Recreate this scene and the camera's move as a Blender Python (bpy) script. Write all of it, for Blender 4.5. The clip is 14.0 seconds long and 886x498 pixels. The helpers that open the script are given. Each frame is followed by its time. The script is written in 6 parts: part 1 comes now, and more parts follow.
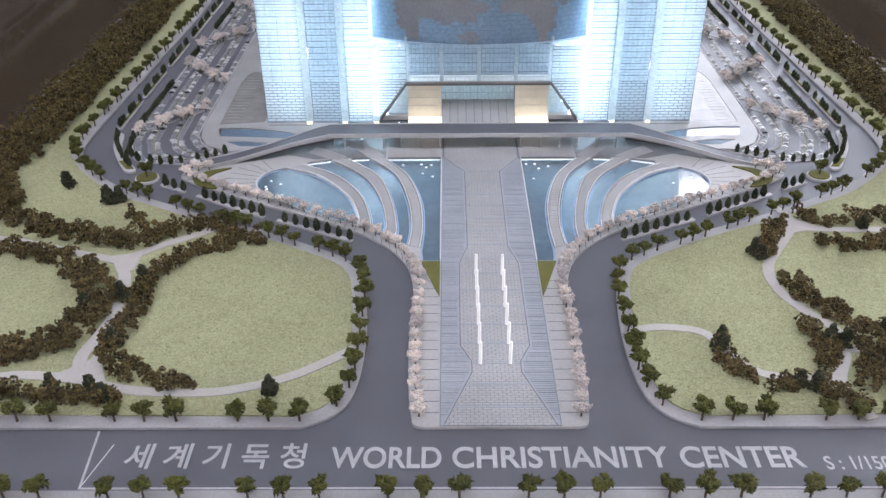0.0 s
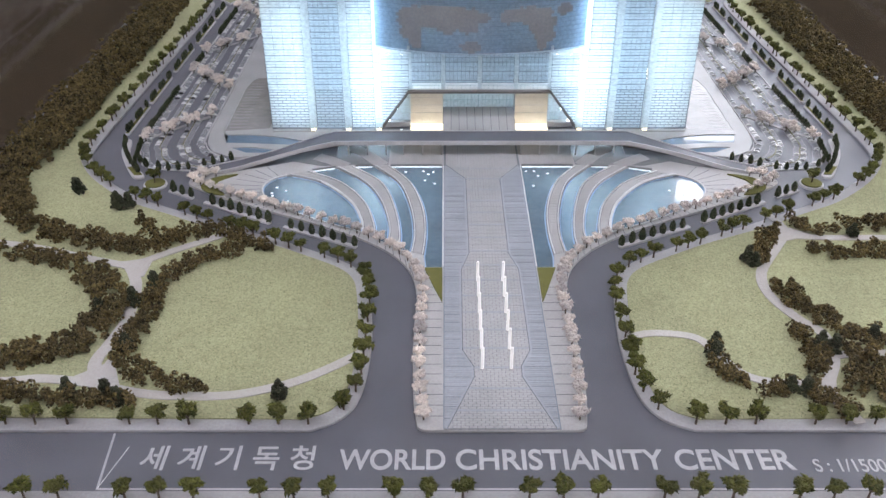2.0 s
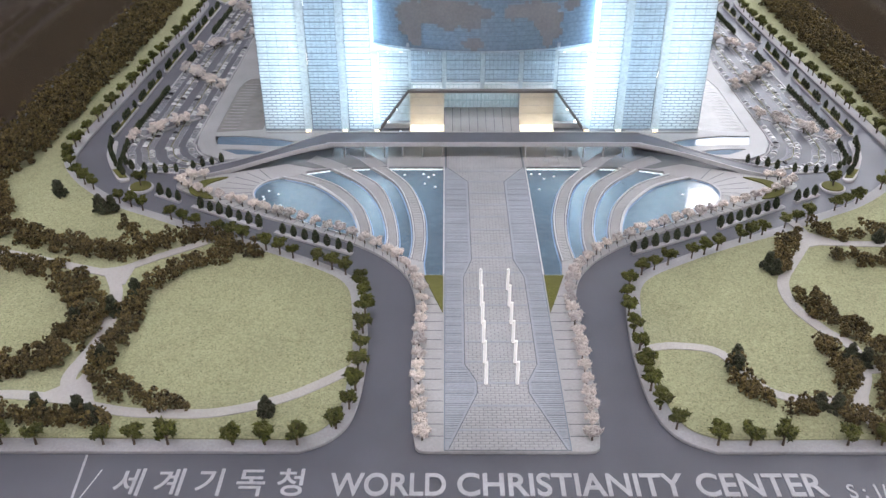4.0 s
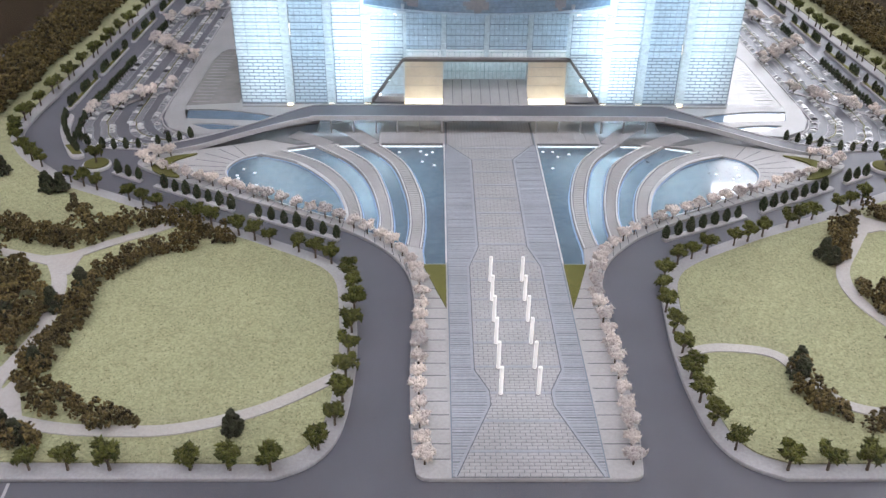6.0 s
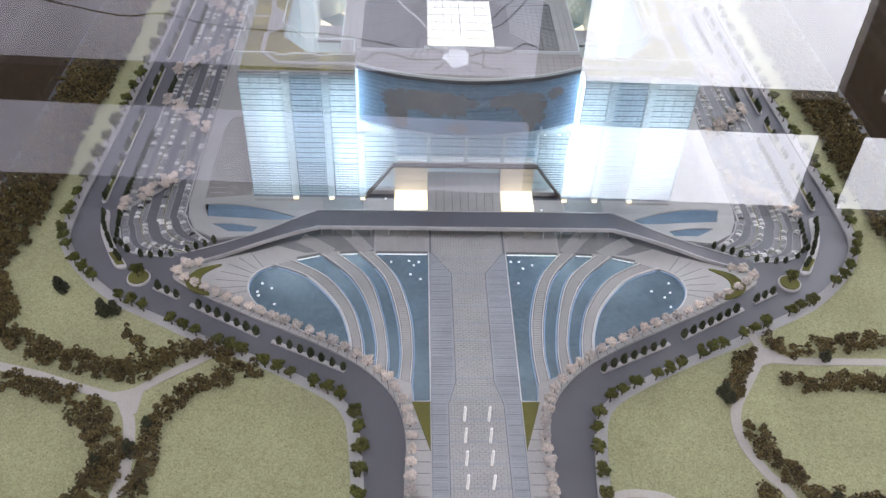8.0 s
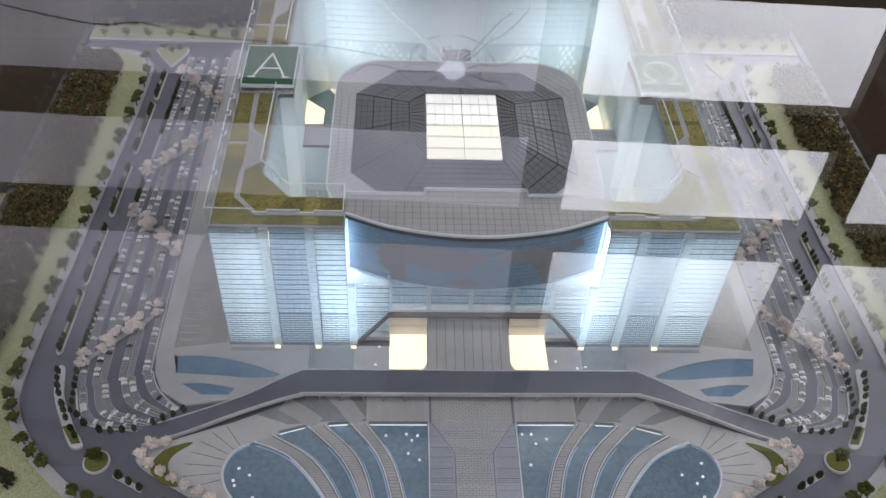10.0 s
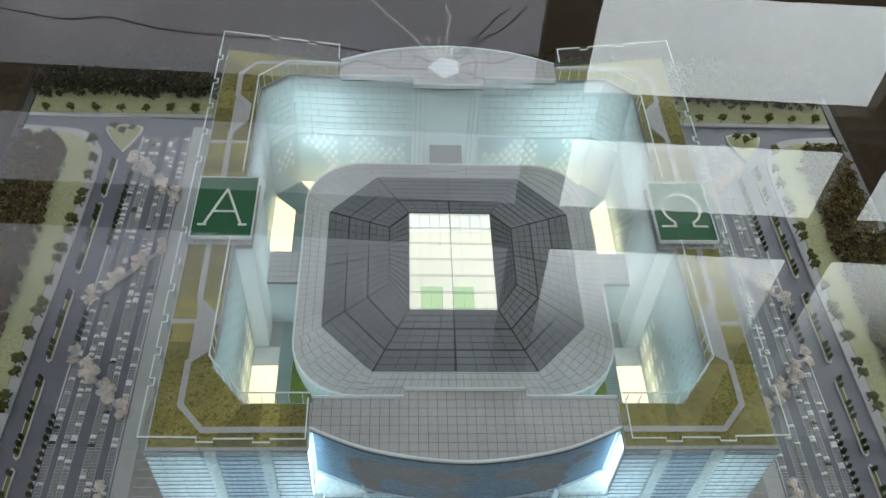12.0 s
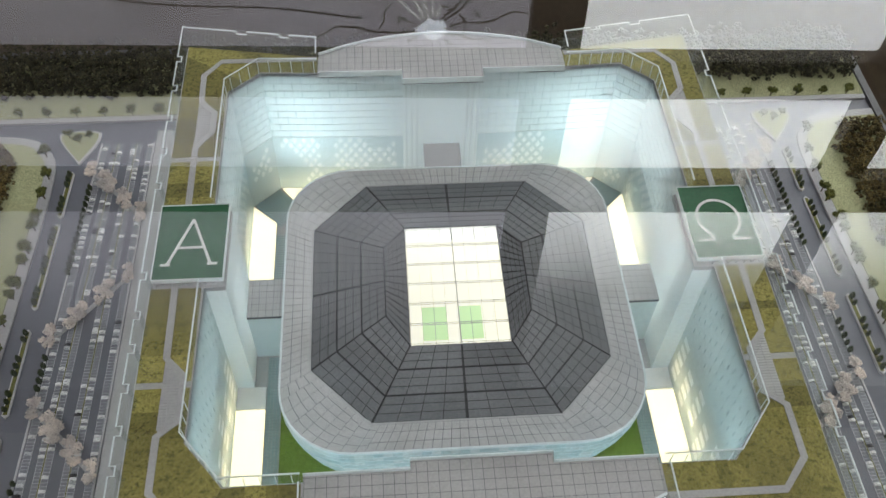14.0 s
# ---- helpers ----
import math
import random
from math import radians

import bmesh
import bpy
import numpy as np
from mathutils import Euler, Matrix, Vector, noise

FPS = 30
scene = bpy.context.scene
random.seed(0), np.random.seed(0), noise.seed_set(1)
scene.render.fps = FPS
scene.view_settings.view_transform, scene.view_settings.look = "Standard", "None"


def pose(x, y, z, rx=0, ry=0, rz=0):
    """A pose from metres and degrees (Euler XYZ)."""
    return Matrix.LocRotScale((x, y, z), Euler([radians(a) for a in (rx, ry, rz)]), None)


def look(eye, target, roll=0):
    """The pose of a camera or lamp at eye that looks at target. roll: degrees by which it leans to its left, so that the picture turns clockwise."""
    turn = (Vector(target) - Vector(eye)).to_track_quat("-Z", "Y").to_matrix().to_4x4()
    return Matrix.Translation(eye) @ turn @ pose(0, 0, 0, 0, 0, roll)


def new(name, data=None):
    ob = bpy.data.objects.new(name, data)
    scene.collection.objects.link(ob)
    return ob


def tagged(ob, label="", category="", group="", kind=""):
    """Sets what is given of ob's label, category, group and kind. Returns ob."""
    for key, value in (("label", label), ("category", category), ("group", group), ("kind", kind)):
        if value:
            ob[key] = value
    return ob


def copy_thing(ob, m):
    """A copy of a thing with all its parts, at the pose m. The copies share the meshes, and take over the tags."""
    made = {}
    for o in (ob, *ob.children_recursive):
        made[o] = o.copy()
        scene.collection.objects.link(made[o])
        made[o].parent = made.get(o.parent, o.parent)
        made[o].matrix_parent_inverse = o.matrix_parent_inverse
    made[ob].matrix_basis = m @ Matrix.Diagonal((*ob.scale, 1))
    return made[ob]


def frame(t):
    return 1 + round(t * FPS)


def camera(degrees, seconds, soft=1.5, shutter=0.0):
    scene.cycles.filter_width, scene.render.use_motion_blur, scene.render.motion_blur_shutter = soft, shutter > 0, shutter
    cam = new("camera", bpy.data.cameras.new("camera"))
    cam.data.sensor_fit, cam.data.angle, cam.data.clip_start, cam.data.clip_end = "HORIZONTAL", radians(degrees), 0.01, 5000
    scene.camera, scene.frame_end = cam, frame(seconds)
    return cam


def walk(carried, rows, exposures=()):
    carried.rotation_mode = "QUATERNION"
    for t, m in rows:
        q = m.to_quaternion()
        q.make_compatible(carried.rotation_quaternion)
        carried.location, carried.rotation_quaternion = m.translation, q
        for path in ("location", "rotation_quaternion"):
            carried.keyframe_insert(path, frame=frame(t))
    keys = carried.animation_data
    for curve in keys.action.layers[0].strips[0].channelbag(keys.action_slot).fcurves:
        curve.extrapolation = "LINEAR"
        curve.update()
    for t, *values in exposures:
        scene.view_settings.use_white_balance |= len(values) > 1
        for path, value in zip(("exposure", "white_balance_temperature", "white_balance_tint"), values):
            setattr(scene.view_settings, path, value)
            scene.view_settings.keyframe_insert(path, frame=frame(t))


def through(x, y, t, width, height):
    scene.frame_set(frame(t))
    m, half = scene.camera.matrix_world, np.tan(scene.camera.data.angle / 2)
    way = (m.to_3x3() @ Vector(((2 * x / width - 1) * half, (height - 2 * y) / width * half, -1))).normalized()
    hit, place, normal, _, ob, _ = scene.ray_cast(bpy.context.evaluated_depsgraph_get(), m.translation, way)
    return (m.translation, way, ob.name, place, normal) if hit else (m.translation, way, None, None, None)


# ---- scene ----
cam = camera(53.0, 14.0)
PATH = [
    (0, (-0.02, 0.025, 0.239), (-0.032, 1.722, -0.819), -0.4),
    (0.5, (-0.02, 0.022, 0.24), (-0.033, 1.72, -0.817), -0.4),
    (1, (-0.022, 0.019, 0.244), (-0.028, 1.715, -0.816), -0.3),
    (1.5, (-0.021, 0.016, 0.247), (-0.03, 1.71, -0.815), -0.4),
    (2, (-0.023, 0.017, 0.25), (-0.027, 1.71, -0.814), -0.1),
    (2.5, (-0.02, 0.022, 0.255), (-0.024, 1.713, -0.813), 0.0),
    (3, (-0.021, 0.03, 0.256), (-0.025, 1.718, -0.817), 0.1),
    (3.2, (-0.021, 0.03, 0.255), (-0.032, 1.722, -0.812), 0.0),
    (5.5, (-0.028, 0.08, 0.194), (-0.014, 1.788, -0.847), 0.0),
    (6, (-0.029, 0.09, 0.197), (-0.009, 1.792, -0.854), 0.5),
    (6.5, (-0.033, 0.098, 0.213), (0.004, 1.79, -0.851), 1.1),
    (7, (-0.035, 0.1, 0.256), (0.031, 1.731, -0.9), 1.9),
    (7.2, (-0.036, 0.098, 0.289), (0.032, 1.703, -0.903), 2.0),
    (9.3, (-0.035, 0.176, 0.407), (0.052, 1.518, -1.073), 3.6),
    (9.5, (-0.033, 0.196, 0.411), (0.049, 1.552, -1.057), 3.4),
    (10, (-0.041, 0.237, 0.411), (0.057, 1.648, -1.003), 3.5),
    (10.5, (-0.055, 0.284, 0.449), (0.049, 1.734, -0.924), 3.0),
    (11, (-0.043, 0.329, 0.429), (0.049, 1.816, -0.905), 2.7),
    (11.5, (-0.034, 0.349, 0.447), (0.072, 1.824, -0.899), 3.4),
    (12, (-0.033, 0.384, 0.444), (0.077, 1.68, -1.075), 4.2),
    (12.5, (-0.028, 0.407, 0.457), (0.088, 1.661, -1.098), 4.2),
    (13, (-0.022, 0.438, 0.458), (0.096, 1.64, -1.136), 3.3),
    (13.5, (-0.028, 0.449, 0.457), (0.098, 1.655, -1.134), 3.4),
    (14, (-0.033, 0.454, 0.419), (0.089, 1.659, -1.172), 2.3),
]
EXPOSURES = [(0, -0.09, 6250, 12), (3, -0.1, 6450, 11), (5.5, -0.11, 6500, 11), (7.2, -0.17, 6450, 12), (7.8, -0.35, 6450, 11), (9.3, -0.52, 6450, 10), (10.0, -0.74, 6500, 10), (10.5, -0.76, 6500, 8), (11.5, -0.67, 6500, 3),
             (12.0, -0.76, 6520, -4), (12.5, -0.58, 6650, -1), (13.0, -0.56, 6700, 0), (14, -0.57, 6800, 1)]
walk(cam, [(t, look(eye, target, roll)) for t, eye, target, roll in PATH], EXPOSURES)


# ---- world and light ----
world = bpy.data.worlds.new("world")
scene.world = world
world.use_nodes = True
world.node_tree.nodes["Background"].inputs[0].default_value = (0.9, 0.93, 1.0, 1)
world.node_tree.nodes["Background"].inputs[1].default_value = 0.25
WINDOW_GLOW, LED_GLOW, COURT_GLOW, WARM_GLOW, FILL_LAMP = 8.6, 11.3, 13.0, 2.2, 20.6


# ---- tools: all plan numbers below are in millimetres ----
MM = 0.001


def poly_mesh(bm, name):
    bm.transform(Matrix.Scale(MM, 4))
    me = bpy.data.meshes.new(name)
    bm.to_mesh(me)
    bm.free()
    return me


def part(name, bm, material, parent=None, label="", smooth=False):
    """Links a bmesh (in millimetres) as one mesh object under a thing or part."""
    me = bm if isinstance(bm, bpy.types.Mesh) else poly_mesh(bm, name)
    if not me.materials:
        me.materials.append(material)
    if smooth:
        me.shade_smooth()
    ob = new(name, me)
    ob.parent = parent
    if label:
        ob["label"] = label
    return ob


def thing(name, label, category, group="", kind="", at=(0, 0, 0)):
    """An Empty that carries a thing's parts."""
    ob = new(name)
    ob.empty_display_size = 0.01
    ob.location = (at[0] * MM, at[1] * MM, at[2] * MM)
    return tagged(ob, label, category, group, kind)


def box(x0, x1, y0, y1, z0, z1, bm=None, bevel=0.0):
    bm = bm or bmesh.new()
    made = bmesh.ops.create_cube(bm, size=1)["verts"]
    bmesh.ops.transform(bm, verts=made, matrix=Matrix.LocRotScale(((x0 + x1) / 2, (y0 + y1) / 2, (z0 + z1) / 2), None, (x1 - x0, y1 - y0, z1 - z0)))
    if bevel:
        edges = list({e for v in made for e in v.link_edges})
        bmesh.ops.bevel(bm, geom=edges, offset=bevel, segments=2, affect="EDGES", profile=0.5)
    return bm


def rod(p, q, r, bm=None, n=8, r2=None):
    """A round bar from p to q."""
    bm = bm or bmesh.new()
    p, q = Vector(p), Vector(q)
    m = Matrix.Translation((p + q) / 2) @ (q - p).to_track_quat("Z", "Y").to_matrix().to_4x4()
    bmesh.ops.create_cone(bm, cap_ends=True, segments=n, radius1=r, radius2=r if r2 is None else r2, depth=(q - p).length, matrix=m)
    return bm


def curved(points, n=6, closed=False):
    """Points on a smooth line through the given ones."""
    p = [Vector(q) for q in points]
    out, count = [], len(p)
    for i in range(count if closed else count - 1):
        a, b, c, d = (p[(i + k) % count] if closed else p[min(max(i + k, 0), count - 1)] for k in (-1, 0, 1, 2))
        for j in range(n):
            t = j / n
            out.append(0.5 * (2 * b + (c - a) * t + (2 * a - 5 * b + 4 * c - d) * t * t + (3 * b - a - 3 * c + d) * t ** 3))
    if not closed:
        out.append(p[-1])
    return [tuple(v) for v in out]


def mirrored(points):
    return [(-q[0], *q[1:]) for q in reversed(points)]


def plate(outline, z0, z1, holes=(), bevel=0.0):
    """A flat slab with that outline, pierced by the holes, as a mesh in metres."""
    data = bpy.data.curves.new("plate", "CURVE")
    data.dimensions, data.fill_mode = "2D", "BOTH"
    data.extrude = max((z1 - z0) / 2 - bevel, 0) * MM
    data.bevel_depth, data.bevel_resolution = bevel * MM, 1
    data.offset = -bevel * MM
    for ring in (outline, *holes):
        line = data.splines.new("POLY")
        line.points.add(len(ring) - 1)
        for point, q in zip(line.points, ring):
            point.co = (q[0] * MM, q[1] * MM, 0, 1)
        line.use_cyclic_u = True
    ob = bpy.data.objects.new("plate", data)
    scene.collection.objects.link(ob)
    me = bpy.data.meshes.new_from_object(ob.evaluated_get(bpy.context.evaluated_depsgraph_get()))
    bpy.data.objects.remove(ob)
    bpy.data.curves.remove(data)
    me.transform(Matrix.Translation((0, 0, (z0 + z1) / 2 * MM)))
    return me


def offset_line(points, d):
    """The line shifted d to its left."""
    out = []
    for i, p in enumerate(points):
        a, b = Vector(points[max(i - 1, 0)][:2]), Vector(points[min(i + 1, len(points) - 1)][:2])
        t = (b - a).normalized()
        out.append((p[0] - t.y * d, p[1] + t.x * d))
    return out


def band(points, width):
    """The outline of a strip along a line; width may vary along it."""
    return offset_line(points, width / 2) + list(reversed(offset_line(points, -width / 2)))


def ribbon(points, width, height, bm=None):
    """A bar of square section along a line of (x, y, z) points, z its underside."""
    bm = bm or bmesh.new()
    left, right = offset_line(points, width / 2), offset_line(points, -width / 2)
    rows = []
    for l, r, p in zip(left, right, points):
        z = p[2] if len(p) > 2 else 0.0
        rows.append([bm.verts.new((l[0], l[1], z)), bm.verts.new((r[0], r[1], z)), bm.verts.new((r[0], r[1], z + height)), bm.verts.new((l[0], l[1], z + height))])
    made = [bm.faces.new((a[i], b[i], b[(i + 1) % 4], a[(i + 1) % 4])) for a, b in zip(rows, rows[1:]) for i in range(4)]
    made += [bm.faces.new(reversed(rows[0])), bm.faces.new(rows[-1])]
    bmesh.ops.recalc_face_normals(bm, faces=made)
    return bm


def along(points, step, start=0.0):
    """Points and headings at even steps along a line."""
    out, left = [], start
    for a, b in zip(points, points[1:]):
        a, b = Vector(a[:2]), Vector(b[:2])
        length = (b - a).length
        while left <= length:
            q = a.lerp(b, left / length) if length else a
            out.append((q.x, q.y, math.degrees(math.atan2(b.y - a.y, b.x - a.x))))
            left += step
        left -= length
    return out


def at(x, y, z=0.0, turn=0.0, size=1.0):
    return Matrix.LocRotScale((x * MM, y * MM, z * MM), Euler((0, 0, radians(turn))), (size, size, size))


def inside(x, y, ring):
    hit = False
    for (x0, y0, *_), (x1, y1, *_) in zip(ring, ring[1:] + ring[:1]):
        if (y0 > y) != (y1 > y) and x < (x1 - x0) * (y - y0) / (y1 - y0) + x0:
            hit = not hit
    return hit


# ---- materials ----
def nodes_of(name):
    m = bpy.data.materials.new(name)
    m.use_nodes = True
    return m, m.node_tree, m.node_tree.nodes["Principled BSDF"]


def noise_node(tree, scale, detail=4.0, rough=0.6):
    tex = tree.nodes.new("ShaderNodeTexNoise")
    tex.inputs["Scale"].default_value, tex.inputs["Detail"].default_value, tex.inputs["Roughness"].default_value = scale, detail, rough
    geo = tree.nodes.new("ShaderNodeNewGeometry")
    tree.links.new(geo.outputs["Position"], tex.inputs["Vector"])
    return tex


def ramp_node(tree, source, stops):
    ramp = tree.nodes.new("ShaderNodeValToRGB")
    ramp.color_ramp.elements[0].position, ramp.color_ramp.elements[0].color = stops[0][0], (*stops[0][1], 1)
    ramp.color_ramp.elements[1].position, ramp.color_ramp.elements[1].color = stops[-1][0], (*stops[-1][1], 1)
    for pos, col in stops[1:-1]:
        e = ramp.color_ramp.elements.new(pos)
        e.color = (*col, 1)
    tree.links.new(source, ramp.inputs[0])
    return ramp


def mixed(tree, a, b, fac, mode="MIX"):
    mix = tree.nodes.new("ShaderNodeMix")
    mix.data_type, mix.blend_type = "RGBA", mode
    for value, socket in ((fac, mix.inputs[0]), (a, mix.inputs[6]), (b, mix.inputs[7])):
        if isinstance(value, bpy.types.NodeSocket):
            tree.links.new(value, socket)
        else:
            socket.default_value = value if isinstance(value, (int, float)) else (*value, 1)
    return mix.outputs[2]


def surface(name, dark, light, grain=900.0, stain=25.0, rough=0.6, bump=0.3, metal=0.0, per_piece=0.0, coat=0.0, speckle=None, ior=1.5):
    """A painted or natural surface: fine grain and broad stains, at real size."""
    m, tree, bsdf = nodes_of(name)
    fine, broad = noise_node(tree, grain, 5), noise_node(tree, stain, 3)
    colour = ramp_node(tree, fine.outputs[0], [(0.3, dark), (0.7, light)]).outputs[0]
    shade = ramp_node(tree, broad.outputs[0], [(0.3, (0.86, 0.86, 0.86)), (0.7, (1.08, 1.08, 1.08))]).outputs[0]
    colour = mixed(tree, colour, shade, 1.0, "MULTIPLY")
    if speckle:
        dots = noise_node(tree, speckle[0], 2)
        mask = ramp_node(tree, dots.outputs[0], [(speckle[1], (0, 0, 0)), (speckle[1] + 0.06, (1, 1, 1))]).outputs[0]
        colour = mixed(tree, colour, speckle[2], mask)
    if per_piece:
        info = tree.nodes.new("ShaderNodeObjectInfo")
        vary = ramp_node(tree, info.outputs["Random"], [(0.0, (1 - per_piece,) * 3), (1.0, (1 + per_piece,) * 3)]).outputs[0]
        colour = mixed(tree, colour, vary, 1.0, "MULTIPLY")
    tree.links.new(colour, bsdf.inputs["Base Color"])
    bsdf.inputs["Roughness"].default_value, bsdf.inputs["Metallic"].default_value = rough, metal
    bsdf.inputs["Coat Weight"].default_value, bsdf.inputs["IOR"].default_value = coat, ior
    if bump:
        b = tree.nodes.new("ShaderNodeBump")
        b.inputs["Strength"].default_value, b.inputs["Distance"].default_value = bump, 0.0004
        tree.links.new(fine.outputs[0], b.inputs["Height"])
        tree.links.new(b.outputs[0], bsdf.inputs["Normal"])
    return m


def foliage(name, dark, light, grain=1200.0):
    """Leaves or foam flock, each chip with its own shade."""
    m, tree, bsdf = nodes_of(name)
    geo = tree.nodes.new("ShaderNodeNewGeometry")
    colour = ramp_node(tree, geo.outputs["Random Per Island"], [(0.0, dark), (1.0, light)]).outputs[0]
    broad = noise_node(tree, 60.0, 3)
    shade = ramp_node(tree, broad.outputs[0], [(0.3, (0.6, 0.6, 0.6)), (0.7, (1.25, 1.2, 1.1))]).outputs[0]
    colour = mixed(tree, colour, shade, 1.0, "MULTIPLY")
    tree.links.new(colour, bsdf.inputs["Base Color"])
    bsdf.inputs["Roughness"].default_value = 0.85
    bsdf.inputs["Specular IOR Level"].default_value = 0.2
    return m


def glow(name, colour, strength):
    m, tree, bsdf = nodes_of(name)
    bsdf.inputs["Base Color"].default_value = (*colour, 1)
    bsdf.inputs["Emission Color"].default_value = (*colour, 1)
    bsdf.inputs["Emission Strength"].default_value = strength
    return m


def lit_acrylic(name, colour, through=0.7, clear=0.15, gloss=0.05, mottled=0.25, per_piece=0.0):
    """Frosted acrylic that lets the lamps behind it shine through."""
    m, tree, bsdf = nodes_of(name)
    tree.nodes.remove(bsdf)
    out = tree.nodes["Material Output"]
    fine = noise_node(tree, 500.0, 3)
    tone = ramp_node(tree, fine.outputs[0], [(0.3, tuple(c * (1 - mottled) for c in colour)), (0.7, colour)]).outputs[0]
    if per_piece:
        geo = tree.nodes.new("ShaderNodeNewGeometry")
        tone = mixed(tree, tone, ramp_node(tree, geo.outputs["Random Per Island"], [(0.0, (1 - per_piece, 1 - per_piece * 0.6, 1 - per_piece * 0.5)), (1.0, (1.0, 1.0, 1.0))]).outputs[0], 1.0, "MULTIPLY")
    trans, diff, gl, tp = (tree.nodes.new("ShaderNodeBsdf" + k) for k in ("Translucent", "Diffuse", "Glossy", "Transparent"))
    gl.inputs["Roughness"].default_value = 0.12
    tree.links.new(tone, trans.inputs[0]), tree.links.new(tone, diff.inputs[0])
    tp.inputs[0].default_value = (*colour, 1)
    a, b, c = (tree.nodes.new("ShaderNodeMixShader") for _ in range(3))
    a.inputs[0].default_value = through
    tree.links.new(diff.outputs[0], a.inputs[1]), tree.links.new(trans.outputs[0], a.inputs[2])
    b.inputs[0].default_value = clear
    tree.links.new(a.outputs[0], b.inputs[1]), tree.links.new(tp.outputs[0], b.inputs[2])
    c.inputs[0].default_value = gloss
    tree.links.new(b.outputs[0], c.inputs[1]), tree.links.new(gl.outputs[0], c.inputs[2])
    tree.links.new(c.outputs[0], out.inputs[0])
    return m


def clear_pane(name, tint, ior, dust=0.0):
    """Thin clear glass: see-through, with a Fresnel reflection."""
    m, tree, bsdf = nodes_of(name)
    tree.nodes.remove(bsdf)
    out = tree.nodes["Material Output"]
    tp, gl, mix, fres = (tree.nodes.new("ShaderNode" + k) for k in ("BsdfTransparent", "BsdfGlossy", "MixShader", "Fresnel"))
    tp.inputs[0].default_value, gl.inputs["Roughness"].default_value, fres.inputs[0].default_value = (*tint, 1), 0.0, ior
    tree.links.new(fres.outputs[0], mix.inputs[0])
    tree.links.new(tp.outputs[0], mix.inputs[1]), tree.links.new(gl.outputs[0], mix.inputs[2])
    tree.links.new(mix.outputs[0], out.inputs[0])
    return m


ASPHALT = surface("painted_road", (0.105, 0.108, 0.13), (0.145, 0.15, 0.178), 1500, 30, 0.46, 0.06, coat=0.06)
KERB = surface("pale_kerb", (0.50, 0.49, 0.50), (0.60, 0.59, 0.60), 900, 30, 0.6, 0.1)
SIDEWALK = surface("grey_sidewalk", (0.36, 0.35, 0.36), (0.46, 0.45, 0.46), 900, 30, 0.65, 0.15)
PAVING = surface("pale_paving", (0.43, 0.42, 0.42), (0.54, 0.525, 0.525), 800, 30, 0.55, 0.1, per_piece=0.06)
BOARDS = surface("blue_grey_boards", (0.36, 0.38, 0.43), (0.44, 0.46, 0.51), 800, 30, 0.5, 0.1, per_piece=0.06)
BRICKS = surface("light_paver", (0.42, 0.415, 0.425), (0.53, 0.525, 0.535), 800, 30, 0.55, 0.1)
TERRACE_TILE = surface("grey_terrace", (0.375, 0.375, 0.38), (0.465, 0.465, 0.47), 800, 30, 0.38, 0.05)
JOINT = surface("dark_joint", (0.09, 0.10, 0.12), (0.15, 0.16, 0.18), 800, 30, 0.7, 0.0)
GRASS = surface("pale_flock_grass", (0.255, 0.26, 0.135), (0.485, 0.485, 0.285), 1100, 18, 0.95, 0.9, speckle=(1300, 0.61, (0.15, 0.155, 0.075)))
ROOF_GRASS = surface("olive_flock_grass", (0.155, 0.137, 0.036), (0.31, 0.272, 0.085), 900, 60, 0.95, 0.9, per_piece=0.42, speckle=(620, 0.56, (0.12, 0.108, 0.03)))
GREEN = surface("deep_green_flock", (0.09, 0.095, 0.018), (0.20, 0.19, 0.045), 1200, 40, 0.95, 0.8)
COURT_GRASS = surface("fresh_green_flock", (0.10, 0.165, 0.025), (0.23, 0.32, 0.06), 1100, 40, 0.95, 0.8)
FOAM = foliage("brown_foam", (0.014, 0.012, 0.005), (0.205, 0.158, 0.062))
LEAF = foliage("green_leaf", (0.024, 0.034, 0.007), (0.16, 0.172, 0.04))
DARK_LEAF = foliage("dark_conifer", (0.015, 0.02, 0.012), (0.06, 0.07, 0.04))
CYPRESS = foliage("cypress_green", (0.02, 0.03, 0.015), (0.07, 0.09, 0.045))
BLOSSOM = foliage("pale_blossom", (0.66, 0.59, 0.575), (0.92, 0.86, 0.845))
BARK = surface("tree_wire", (0.06, 0.045, 0.03), (0.14, 0.10, 0.07), 2000, 60, 0.8, 0.2)
WATER = surface("blue_water", (0.10, 0.165, 0.225), (0.18, 0.265, 0.34), 480, 40, 0.06, 0.4, coat=1.0, ior=2.4)
CALM_WATER = surface("calm_blue_water", (0.15, 0.225, 0.31), (0.19, 0.28, 0.38), 300, 40, 0.04, 0.03, coat=0.6, ior=1.6)
POLISHED = surface("polished_grey_slab", (0.27, 0.28, 0.29), (0.33, 0.34, 0.35), 300, 40, 0.04, 0.02, coat=1.0, ior=1.8)
SIDE_COURT = surface("waxed_grey_court", (0.27, 0.265, 0.26), (0.37, 0.36, 0.35), 140, 40, 0.18, 0.6, ior=1.38)
GREY_TILE = surface("grey_tile", (0.39, 0.385, 0.39), (0.49, 0.48, 0.485), 900, 30, 0.5, 0.1, per_piece=0.05)
RIM_TILE = surface("pale_rim_tile", (0.45, 0.445, 0.45), (0.55, 0.545, 0.545), 900, 30, 0.5, 0.1)
